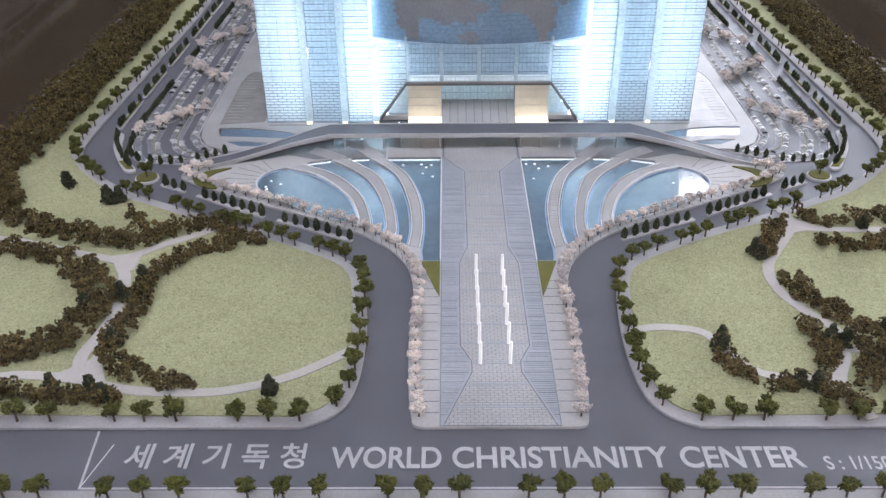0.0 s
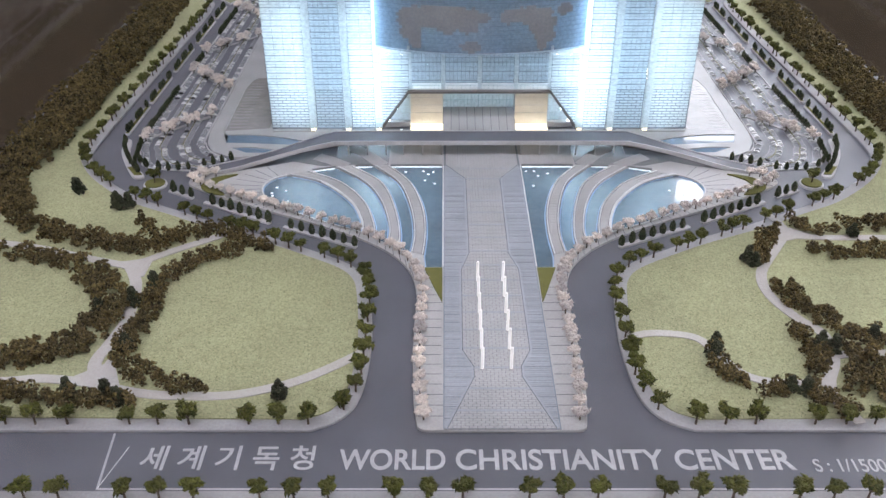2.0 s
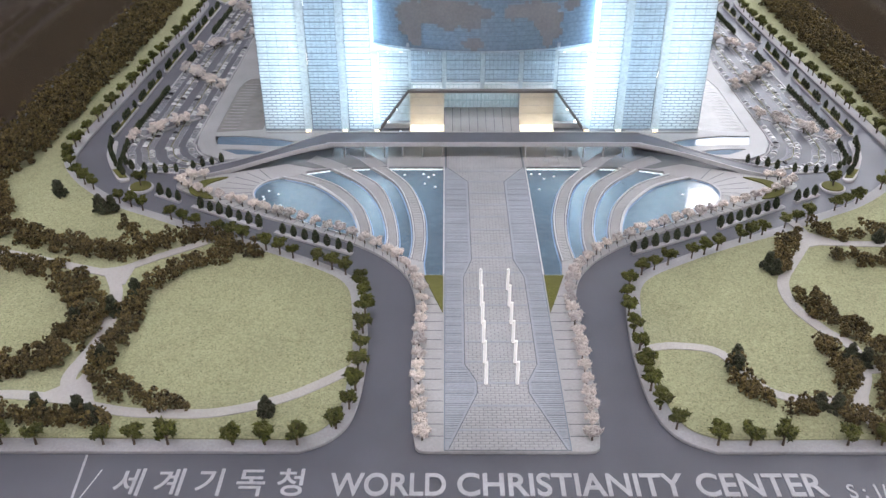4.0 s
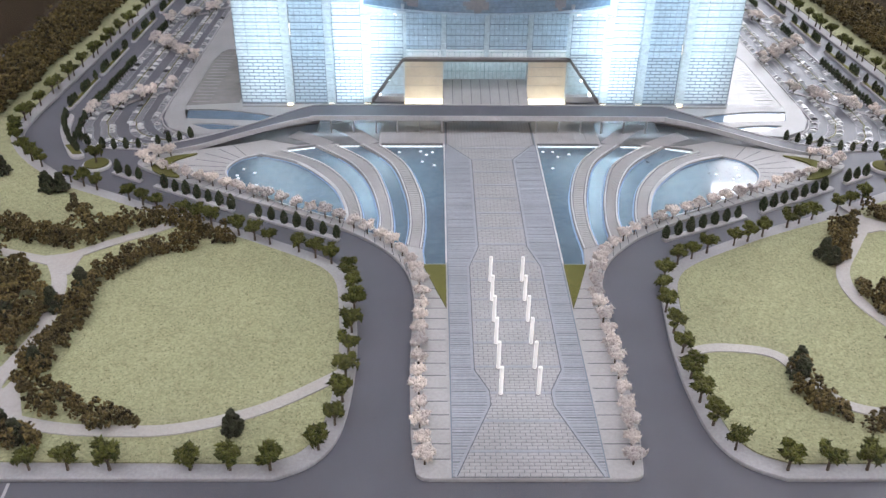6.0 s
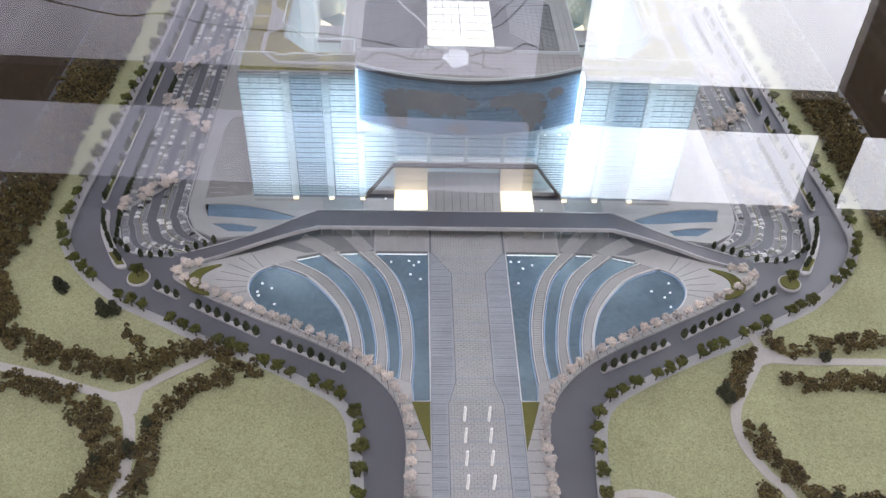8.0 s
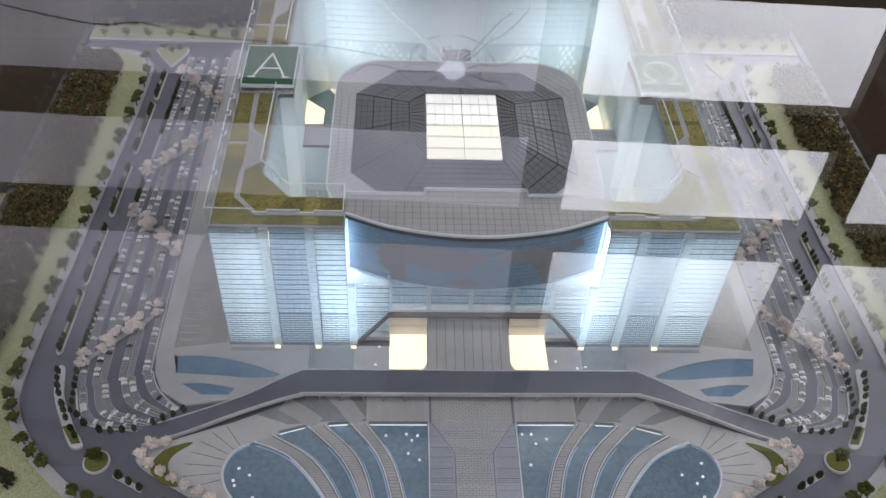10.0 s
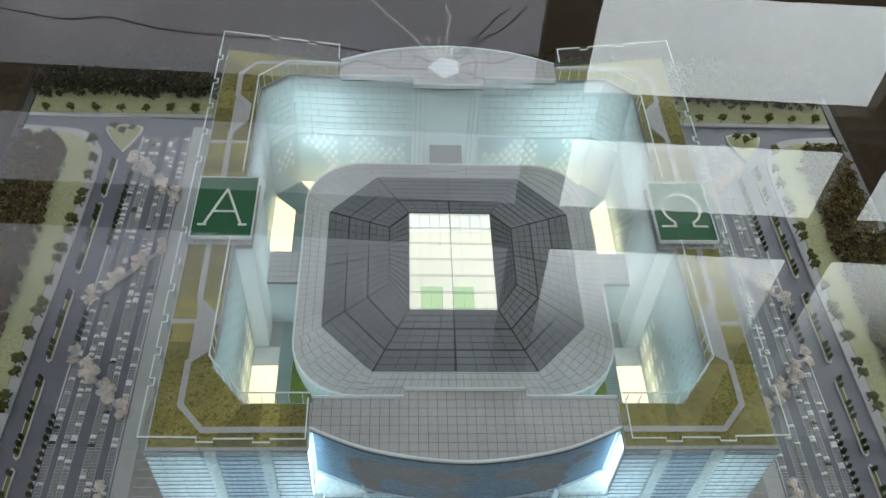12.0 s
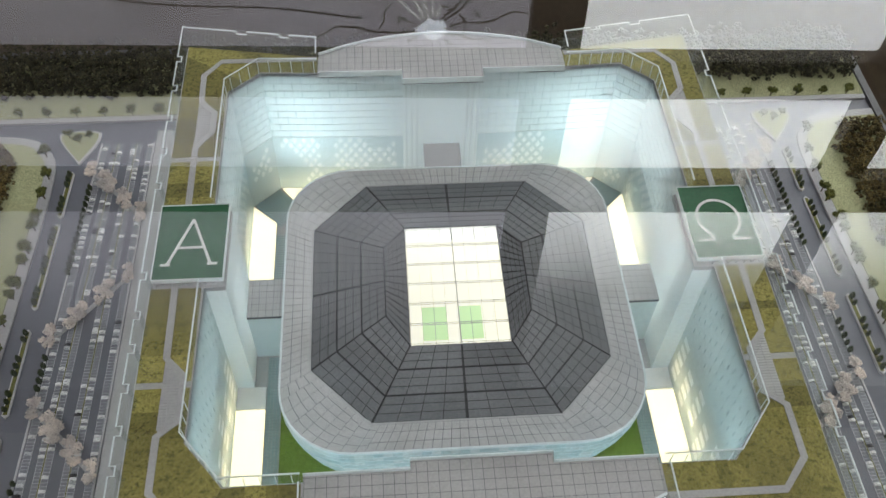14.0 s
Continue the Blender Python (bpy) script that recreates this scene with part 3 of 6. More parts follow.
# Lamps set in the pools, and the light line at their far edges.
POOL_SPOTS = [(-123, 485), (-117, 481), (-125, 478), (-124, 475), (-114, 468), (-47, 505), (-36, 506), (-30, 505), (-33, 502), (-35, 494), (-29, 490), (27, 506), (32, 506), (40, 503), (34, 500), (30, 487),
              (122, 488), (110, 481), (121, 480), (117, 476), (119, 468), (-52, 565), (-54, 552), (51, 555), (63, 550), (68, 551)]
spot = thing("pool_light", "tiny round glowing light in the pool", "pool light", group="pool lights")
part("lens", rod((0, 0, 0), (0, 0, 0.25), 0.75, n=10), POOL_LED, spot)
for i, (x, y) in enumerate(POOL_SPOTS):
    z = -0.9 if y < 520 else 0.25
    if i:
        copy_thing(spot, at(x, y, z))
    else:
        spot.location = Vector((x, y, z)) * MM
EDGES = [(-56, 511.7, -25, 511.7), (-78, 511, -68, 511.6), (-104, 505.6, -91, 509.6)]
for s in (1, -1):
    for x0, y0, x1, y1 in EDGES:
        line = thing("light_line", "thin cool white light line under the pool edge", "light strip", group="pool edge lights")
        part("tube", ribbon([(s * x0, y0, -0.85), (s * x1, y1, -0.85)], 0.25, 0.5), POOL_LED, line)
        # This coping's dark colour also stands for the shadow at the far edge.
        tagged(part("coping", ribbon([(s * (x0 - 0.5), y0 + 0.9, 0.01), (s * (x1 + 0.5), y1 + 0.9, 0.01)], 1.3, 0.5), DARK_TILE), "dark brown coping that also paints the shadow at the pool's far edge", "coping", kind="structure")
    rim = pools[0] if s > 0 else mirrored(pools[0])
    tagged(part("coping", ribbon([(x, y, 0.01) for x, y in rim[6:]], 0.7, 0.45), WHITE_PAINT), "white coping round the rounded plaza pool", "coping", kind="structure")
# Pale blue strips just under the water's edge paint the glow along the footways.
EDGE_GLOW_PAINT = surface("blue_edge_glow_paint", (0.30, 0.48, 0.74), (0.40, 0.58, 0.84), 500, 40, 0.3, 0.0)
for s in (1, -1):
    for ring in pools[:4]:
        line = [(s * x, y, -0.88) for x, y in ring if y < 500]
        tagged(part("pool_ledge", ribbon(line if s > 0 else line[::-1], 1.5, 0.12), EDGE_GLOW_PAINT), "pale blue strip painted as the glow along the pool's edge", "ledge", kind="structure")
# Glossy floor under the bridge, crossed by the footways.
for s in (1, -1):
    flip = (lambda r: r) if s > 0 else mirrored
    tagged(part("polished_court", plate(flip([(-58, 513.6), (-58, 540.6), (-91.5, 540.6), (-91.5, 529), (-106, 524), (-118, 518), (-100, 511.5), (-79, 513.4)]), 0.01, 0.05), POLISHED), "polished grey floor under the bridge", "paving", kind="structure")
    for line, wide in (([(-84.5, 511.5), (-94, 519), (-104, 525)], 9.5), ([(-62, 513), (-71, 526), (-83, 539)], 9.5)):
        tagged(part("footway_end", plate(flip(band(line, wide)), 0.052, 0.15), SIDEWALK), "pale end of a curved footway", "footway", kind="structure")


# ---- the lit building in the middle of the model ----
def paved(ring, z, dx, dy, gap=0.3, turn=0.0, lift=0.25, bond=False):
    """Separate raised tiles that fill an outline, cut on a grid."""
    bm = bmesh.new()
    bm.faces.new([bm.verts.new((q[0], q[1], z)) for q in ring])
    bmesh.ops.recalc_face_normals(bm, faces=bm.faces)
    xs, ys = [q[0] for q in ring], [q[1] for q in ring]
    mid = Vector(((min(xs) + max(xs)) / 2, (min(ys) + max(ys)) / 2, z))
    reach = Vector((max(xs) - min(xs), max(ys) - min(ys))).length / 2
    for step, angle in ((dx, turn), (dy, turn + 90)):
        normal = Vector((math.cos(radians(angle)), math.sin(radians(angle)), 0))
        for i in range(-int(reach / step) - 1, int(reach / step) + 2):
            bmesh.ops.bisect_plane(bm, geom=bm.verts[:] + bm.edges[:] + bm.faces[:], plane_co=mid + normal * (i * step + 0.01), plane_no=normal, dist=0.0001)
    for f in bm.faces:
        if f.normal.z < 0:
            f.normal_flip()
    made = bmesh.ops.inset_individual(bm, faces=bm.faces[:], thickness=gap / 2, depth=0)
    bmesh.ops.delete(bm, geom=made["faces"], context="FACES")
    top = bmesh.ops.extrude_face_region(bm, geom=bm.faces[:])
    bmesh.ops.translate(bm, verts=[v for v in top["geom"] if isinstance(v, bmesh.types.BMVert)], vec=(0, 0, lift))
    return bm


def tiled_quad(a, b, c, d, nu, nv, gap=0.25, lift=0.3, bm=None):
    """Raised tiles over the four-cornered face a b c d (a-b along u, a-d along v)."""
    bm = bm or bmesh.new()
    a, b, c, d = map(Vector, (a, b, c, d))
    n = (b - a).cross(d - a).normalized() * lift
    lu, lv = (b - a).length, (d - a).length
    gu, gv = gap / 2 / max(lu, 0.1), gap / 2 / max(lv, 0.1)

    def spot(u, v):
        return a.lerp(b, u).lerp(d.lerp(c, u), v)

    for i in range(nu):
        for j in range(nv):
            u0, u1, v0, v1 = i / nu + gu, (i + 1) / nu - gu, j / nv + gv, (j + 1) / nv - gv
            low = [bm.verts.new(spot(u, v)) for u, v in ((u0, v0), (u1, v0), (u1, v1), (u0, v1))]
            high = [bm.verts.new(v.co + n) for v in low]
            bm.faces.new(high)
            for k in range(4):
                bm.faces.new((low[k], low[(k + 1) % 4], high[(k + 1) % 4], high[k]))
    return bm


def solid(points, faces):
    bm = bmesh.new()
    vs = [bm.verts.new(p) for p in points]
    for f in faces:
        bm.faces.new([vs[i] for i in f])
    bmesh.ops.recalc_face_normals(bm, faces=bm.faces)
    return bm


def wall_along(line, z0, z1, thick, bm=None):
    return ribbon([(x, y, z0) for x, y in line], thick, z1 - z0, bm)


TEAL_JOINT = surface("teal_joint", (0.26, 0.36, 0.39), (0.34, 0.45, 0.48), 800, 30, 0.5, 0.0)
building = thing("convention_center", "lit white scale model of a large convention building", "building model")
ROOF, RAIL = 94.0, 107.0

# Front facades: bands above, courses of small panes below.
facade_rng = random.Random(5)


def front_bay(x0, x1, y, z_low, z_mid, z_top, material, parent, pitch=3.9, course=1.95, brick=5.6, bars=0.0):
    """One bay of a front: rows of frosted panes with dark joints between them."""
    joint = bmesh.new()
    z = z_low
    while z < z_top:
        if z < z_mid:
            box(x0, x1, y + 0.7, y + 1.12, z - 0.2, z + 0.2, joint)
        else:
            box(x0, x1, y - 0.12, y + 0.3, z - 0.17, z + 0.17, joint)
            if bars == 3.0:
                box(x0 + (x1 - x0) * 0.1, x0 + (x1 - x0) * 0.64, y - 0.22, y - 0.13, z - 0.3, z + 0.3, joint)
            box(x0, x1, y - 0.04, y + 0.3, z + pitch * 0.5 - 0.07, z + pitch * 0.5 + 0.07, joint)
        z += course if z < z_mid else pitch
    for k in range(1, int((x1 - x0) / bars) if bars else 0):
        x = x0 + (x1 - x0) * k / int((x1 - x0) / bars)
        box(x - 0.06, x + 0.06, y - 0.06, y + 0.34, z_mid, z_top, joint)
    for x in (x0, x1 - 0.25):
        box(x, x + 0.25, y + 0.2, y + 1.15, z_low, z_top, joint)
    face = part("facade_bay", joint, SLATE, parent)
    if z_mid - z_low > 2:
        sheet = bmesh.new()
        sheet.faces.new([sheet.verts.new(v) for v in ((x0, y + 1.4, z_low), (x1, y + 1.4, z_low), (x1, y + 1.4, z_mid), (x0, y + 1.4, z_mid))])
        part("diffuser", sheet, DIM_SHEET if material is DIM else SHEET, face, "frosted sheet behind the panes")
    z = z_mid
    while z < z_top - 0.5:
        h = min(pitch, z_top - z)
        row = box(x0 + 0.1, x1 - 0.1, y + 0.35, y + 0.8, z + 0.02, z + h * 0.5)
        box(x0 + 0.1, x1 - 0.1, y, y + 0.45, z + h * 0.5, z + h - 0.02, row)
        part("pane", row, material, face)
        z += pitch
    posts, z, odd = bmesh.new(), z_low, 0
    while z < z_mid - 0.5:
        x = x0 + (brick / 2 if odd else brick)
        while x < x1 - 0.6:
            box(x - 0.2, x + 0.2, y + 0.72, y + 1.1, z + 0.2, z + course - 0.2, posts)
            x += brick
        z, odd = z + course, not odd
    if len(posts.verts):
        tagged(part("upright_joints", posts, SLATE, face), kind="stuff")
    else:
        posts.free()
    return face


def column(x0, x1, y, z0, z1, parent):
    """A projecting pilaster of stacked frosted blocks."""
    bm, z = bmesh.new(), z0
    while z < z1 - 0.4:
        box(x0 + 0.2, x1 - 0.2, y - 1.4, y + 0.6, z + 0.12, min(z + 3.9, z1) - 0.12, bm)
        z += 3.9
    return part("pilaster", bm, LIT, parent)


SLATE = surface("blue_slate_joint", (0.19, 0.235, 0.285), (0.26, 0.31, 0.365), 800, 30, 0.5, 0.0)
FRONT = 567.0
for s in (-1, 1):
    def span(a, b):
        return (a, b) if s > 0 else (-b, -a)

    for a, b, material in ((113.5, 139, LIT), (90, 108.5, DIM), (69.5, 85, LIT)):
        front_bay(*span(a, b), FRONT, 0.5, 27.5, ROOF - 1, material, building, bars=3.0 if material is DIM else 6.2)
    front_bay(*span(46.5, 64.5), FRONT, 27.5, 28.2, 52, LIT, building, bars=4.4)
    for a, b, top in ((108.5, 113.5, ROOF), (85, 90, ROOF), (64.5, 69.5, 52)):
        column(*span(a, b), FRONT, 0.5, top, building)
        part("base_light", box(*span(a + 1, b - 1), FRONT - 3.2, FRONT - 1.5, 0.02, 1.2, bevel=0.2), WARM, building, "small warm lamp at the foot of a pilaster")
    # The slanted fronts beside the portal, in courses.
    bm, z, odd = bmesh.new(), 0.5, 0
    while z < 27.5:
        inner = 65.5 - 20 * (z / 26)
        box(*span(max(inner, 45.6) + 0.2, 64.5), FRONT + 0.6, FRONT + 1.0, z - 0.2, z + 0.2, bm)
        x = 64.5 - (2.8 if odd else 5.6)
        while x > inner + 1:
            box(*span(x - 0.16, x + 0.16), FRONT + 0.62, FRONT + 1.0, z + 0.15, z + 1.8, bm)
            x -= 5.6
        z, odd = z + 1.95, not odd
    sheet = bmesh.new()
    sheet.faces.new([sheet.verts.new(v) for v in ((s * 65.4, FRONT + 1.2, 0.5), (s * 64.5, FRONT + 1.2, 27.5), (s * 45.5, FRONT + 1.2, 27.5))])
    sheet.faces.new([sheet.verts.new(v) for v in ((s * 65.4, FRONT + 1.2, 0.5), (s * 64.6, FRONT + 1.2, 0.5), (s * 64.5, FRONT + 1.2, 27.5))])
    slant = part("slanted_front", sheet, SHEET, building)
    tagged(part("joints", bm, SLATE, slant), kind="stuff")

# Middle front above the portal.
for a, b in ((-45.5, -25.5), (-22.5, -1.5), (1.5, 22.5), (25.5, 45.5)):
    front_bay(a, b, FRONT + 4, 31, 31.2, 57, DIM, building, pitch=6.2, bars=2.4)
    rail = bmesh.new()
    box(a, b, FRONT + 3.2, FRONT + 3.5, 29.6, 30.1, rail)
    for i in range(7):
        x = a + (b - a) * (i + 0.5) / 7
        box(x - 0.2, x + 0.2, FRONT + 3.2, FRONT + 3.5, 27.2, 29.6, rail)
    part("balustrade", rail, PALE_EDGE, building)
for x in (-46, -24, 0, 24, 46):
    column(x - 1.5, x + 1.5, FRONT + 4, 27.2, 57, building)

# Portal: dark frame, lit side rooms, ramp.
portal = part("portal_frame", ribbon([(-46.6, FRONT + 0.5, 25.7), (46.6, FRONT + 0.5, 25.7)], 3.4, 1.5), TAUPE, building, "dark trapezoid portal frame")
for s in (-1, 1):
    part("portal_leg", solid([(s * 45.4, 565.8, 27.2), (s * 46.9, 565.8, 27.2), (s * 67.0, 565.8, 0), (s * 64.6, 565.8, 0), (s * 45.4, 569.2, 27.2), (s * 46.9, 569.2, 27.2), (s * 67.0, 569.2, 0), (s * 64.6, 569.2, 0)],
                             [(0, 1, 2, 3), (4, 5, 6, 7), (0, 1, 5, 4), (1, 2, 6, 5), (2, 3, 7, 6), (3, 0, 4, 7)]), TAUPE, portal)
    part("portal_foot", box(*sorted((s * 64.2, s * 68.4)), 565.2, 569.6, 0.05, 1.6, bevel=0.3), TAUPE, portal)
    lo, hi = sorted((s * 24.2, s * 46))
    part("lit_wall", box(lo, hi, 574.5, 575.5, 0.1, 25.5), CREAM, building, "cream wall of the lit entrance room")
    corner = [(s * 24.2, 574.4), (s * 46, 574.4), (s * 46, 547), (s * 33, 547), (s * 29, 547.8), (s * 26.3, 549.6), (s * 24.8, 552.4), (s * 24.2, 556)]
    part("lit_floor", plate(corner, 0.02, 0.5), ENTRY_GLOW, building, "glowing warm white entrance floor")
    lo, hi = sorted((s * 46.4, s * 66))
    part("side_glass", box(lo, hi, 574, 574.4, 0.1, 25.5), LIT, building)
    seams = bmesh.new()
    for z in (8.5, 14, 19.5):
        box(lo, hi, 573.8, 574, z, z + 0.2, seams)
        box(*sorted((s * 24.3, s * 46)), 574.3, 574.5, z, z + 0.16, seams)
    part("wall_seams", seams, KERB, building)
    part("side_plinth", box(lo, hi, 570, 574, 0.1, 3.5), GREY_TILE, building)
part("ceiling_slab", box(-66, 66, 571.2, 592, 26, 27), WHITE_PAINT, building)
ramp = part("ramp", solid([(-24, 541, 0.1), (24, 541, 0.1), (24, 584, 8.5), (-24, 584, 8.5), (-24, 584, 0.1), (24, 584, 0.1)], [(0, 1, 2, 3), (3, 2, 5, 4), (0, 3, 4), (1, 5, 2), (0, 4, 5, 1)]), JOINT, building)
for i in range(9):
    x0, x1 = -24 + 48 * i / 9 + 0.15, -24 + 48 * (i + 1) / 9 - 0.15
    part("slab", tiled_quad((x0, 541, 0.15), (x1, 541, 0.15), (x1, 584, 8.55), (x0, 584, 8.55), 1, 1, 0.0, 0.3), GREY_TILE, ramp)
glass = part("hall_glass", box(-24, 24, 584.4, 584.8, 0.1, 26), LIT, building)
bars = bmesh.new()
for k in range(1, 20):
    box(-24 + k * 2.4 - (0.16 if k == 10 else 0.07), -24 + k * 2.4 + (0.16 if k == 10 else 0.07), 584.2, 584.4, 8.6, 26, bars)
for z in (13.5, 19, 19.8):
    box(-24, 24, 584.15, 584.4, z, z + 0.22, bars)
part("glass_bars", bars, TEAL_JOINT, glass)
part("light_tube", rod((-21, 591, 22), (21, 591, 22), 0.9, n=8), LED_LOW, building)
for x in (-46.2, 46.2):
    part("hall_mullion", box(x - 0.2, x + 0.2, 573, 577, 0.1, 25.6), PALE_EDGE, building)

# Roof slab of the ring, with the court cut out.
COURT_HALF = [(-22, 821.4), (-67, 822), (-98, 823.6), (-114, 809), (-114, 728), (-106, 727.6), (-106, 684.4), (-115, 684), (-115.5, 610), (-99.5, 591), (-67, 591), (-28, 593)]
court = COURT_HALF + mirrored(COURT_HALF)
part("roof_slab", plate([(-138.4, 568), (-69.4, 568), (-69.4, 586), (69.4, 586), (69.4, 568), (138.4, 568), (138.4, 846.2), (67.4, 835.2), (67, 834), (-67, 834), (-67.4, 835.2), (-138.4, 846.2)], 91, ROOF - 0.1, [court]), SIDEWALK, building)

# Canopy over the curved screen.
front_arc = curved([(-69.3, 578.5), (-41, 567.5), (0, 562), (41, 567.5), (69.3, 578.5)], 8)
canopy_ring = front_arc + [(69.3, 593.6), (28, 593.6), (28, 597.6), (-28, 597.6), (-28, 593.6), (-69.3, 593.6)]
canopy = part("canopy", plate(canopy_ring, 90.5, ROOF, bevel=0.2), JOINT, building, "grey tiled canopy roof with a bowed front edge")
tagged(part("roof_tiles", paved(canopy_ring, ROOF, 4.3, 4.3, 0.32), GREY_TILE, canopy), kind="stuff")
part("canopy_edge", ribbon([(x, y, ROOF - 0.6) for x, y in front_arc], 0.9, 1.6), PALE_EDGE, canopy)
back_edge = [(-69.3, 593.8), (-28, 593.8), (-28, 597.8), (28, 597.8), (28, 593.8), (69.3, 593.8)]
part("back_rail", wall_along(back_edge, ROOF - 1, ROOF + 2.2, 0.5), PALE_EDGE, canopy)

# Curved screen with stepped dark shapes, like land on a map.
screen = part("curved_screen", wall_along([(x * 0.985, y + 0.9) for x, y in front_arc], 54, 90.4, 0.5), SCREEN, building, "bowed blue glass screen with grey map shapes")


def on_arc(x):
    for (xa, ya), (xb, yb) in zip(front_arc, front_arc[1:]):
        if xa <= x <= xb:
            return ya + (yb - ya) * (x - xa) / (xb - xa)
    return front_arc[0][1]


def map_patch(cells, material):
    bm = bmesh.new()
    for x, z, w, h in cells:
        box(x, x + w, on_arc(x + w / 2) + 0.2, on_arc(x + w / 2) + 0.55, z, z + h, bm)
    return bm


MAP_GREY = surface("map_grey", (0.27, 0.285, 0.31), (0.34, 0.35, 0.375), 700, 40, 0.5, 0.0)
# Each land: ovals (middle x, middle z, half width, half height), filled with square cells.
LANDS = [[(-34, 77, 20, 7), (-16, 78, 17, 6.5), (-47, 73, 7, 4), (-22, 70, 6, 4), (-8, 71, 7, 4), (0, 77, 5, 3)], [(-45, 67, 7.5, 5), (-42, 61, 4.5, 6)], [(-6, 58.5, 7, 3.6)],
         [(30, 78, 17, 5.5), (40, 73, 9, 5), (53, 80, 5, 3.5), (17, 77, 6, 4), (34, 69, 4, 3)], [(41, 64, 7, 4.5), (39, 59, 3.5, 4.5)]]
taken = set()
for ovals in LANDS:
    cells = []
    for i in range(-34, 34):
        for k in range(0, 17):
            x, z = i * 2 + 1, 55 + k * 2
            if (i, k) not in taken and any(((x - a) / c) ** 2 + ((z - b) / d) ** 2 < facade_rng.uniform(0.75, 1.15) for a, b, c, d in ovals):
                taken.add((i, k))
                cells.append((i * 2, 54 + k * 2, 2.0, 2.0))
    part("map_shape", map_patch(cells, MAP_GREY), MAP_GREY, screen)
grid = bmesh.new()
for k in range(13):
    ribbon([(x * 0.985, y + 0.45, 54.2 + k * 2.9) for x, y in front_arc], 0.15, 0.14, grid)
tagged(part("screen_lines", grid, SLATE, screen), kind="stuff")
part("screen_soffit", plate(canopy_ring[:-6] + [(68, 588), (-68, 588)], 53, 53.9), DIM, building)
for s in (-1, 1):
    lo, hi = sorted((s * 68.6, s * 69.3))
    part("screen_flank", box(lo, hi, 578.6, 590, 54, 93), LIT, building)
    lo, hi = sorted((s * 64.5, s * 68.2))
    part("flank_light", box(lo, hi, 581.5, 582.5, 56, 89), LED, building, "cool white light tube behind the screen")

# Back roof with its bowed rear edge.
rear_arc = curved([(67, 836), (38, 846.8), (0, 851.5), (-38, 846.8), (-67, 836)], 8)
rear_ring = rear_arc + [(-67, 821.4), (-22, 821.4), (-22, 814.5), (22, 814.5), (22, 821.4), (67, 821.4)]
rear = part("rear_canopy", plate(rear_ring, 91, ROOF + 0.6, bevel=0.2), JOINT, building, "grey tiled rear roof with a bowed edge")
tagged(part("roof_tiles", paved(rear_ring, ROOF + 0.6, 4.3, 4.3, 0.32), GREY_TILE, rear), kind="stuff")
part("rear_edge", ribbon([(x, y, ROOF + 0.4) for x, y in rear_arc], 0.8, 1.8), PALE_EDGE, rear)
part("rear_rail", wall_along([(67, 821.2), (22, 821.2), (22, 814.3), (-22, 814.3), (-22, 821.2), (-67, 821.2)], ROOF - 2, ROOF + 1.6, 0.5), PALE_EDGE, rear)

# Outer walls: sides and back.
for s in (-1, 1):
    lo, hi = sorted((s * 138.4, s * 138.8))
    wall = part("side_wall", box(lo, hi, 569, 845, 0.3, ROOF - 3), LIT, building)
    rows = bmesh.new()
    for k in range(23):
        lo, hi = sorted((s * 138.8, s * 139.4))
        box(lo, hi, 569, 845, 1 + k * 3.95, 4.5 + k * 3.95, rows)
    tagged(part("pane_rows", rows, LIT, wall), kind="stuff")
for s in (-1, 1):
    back = part("back_wall", ribbon([(s * 138, 846.4, 0.3), (s * 67.6, 835.5, 0.3)], 0.5, ROOF - 3), LIT, building)
    rows = bmesh.new()
    for k in range(23):
        ribbon([(s * 138, 846.9, 1 + k * 3.95), (s * 67.6, 836.0, 1 + k * 3.95)], 0.5, 3.5, rows)
    tagged(part("pane_rows", rows, LIT, back), kind="stuff")
part("back_wall", ribbon([(67.6, 834, 0.3), (-67.6, 834, 0.3)], 0.5, ROOF - 3.5), LIT, building)

# Glass parapets with pale cut edges, notched along their length.
def parapet(line, z0, z1, parent):
    bm = bmesh.new()
    low, high = [bm.verts.new((x, y, z0)) for x, y in line], [bm.verts.new((x, y, z1)) for x, y in line]
    for i in range(len(line) - 1):
        bm.faces.new((low[i], low[i + 1], high[i + 1], high[i]))
    pane = part("parapet", bm, CLEAR, parent, "clear acrylic parapet with a pale cut edge")
    part("parapet_edge", wall_along(line, z1, z1 + 0.55, 0.6), PALE_EDGE, pane)
    pane.visible_shadow = False
    return pane


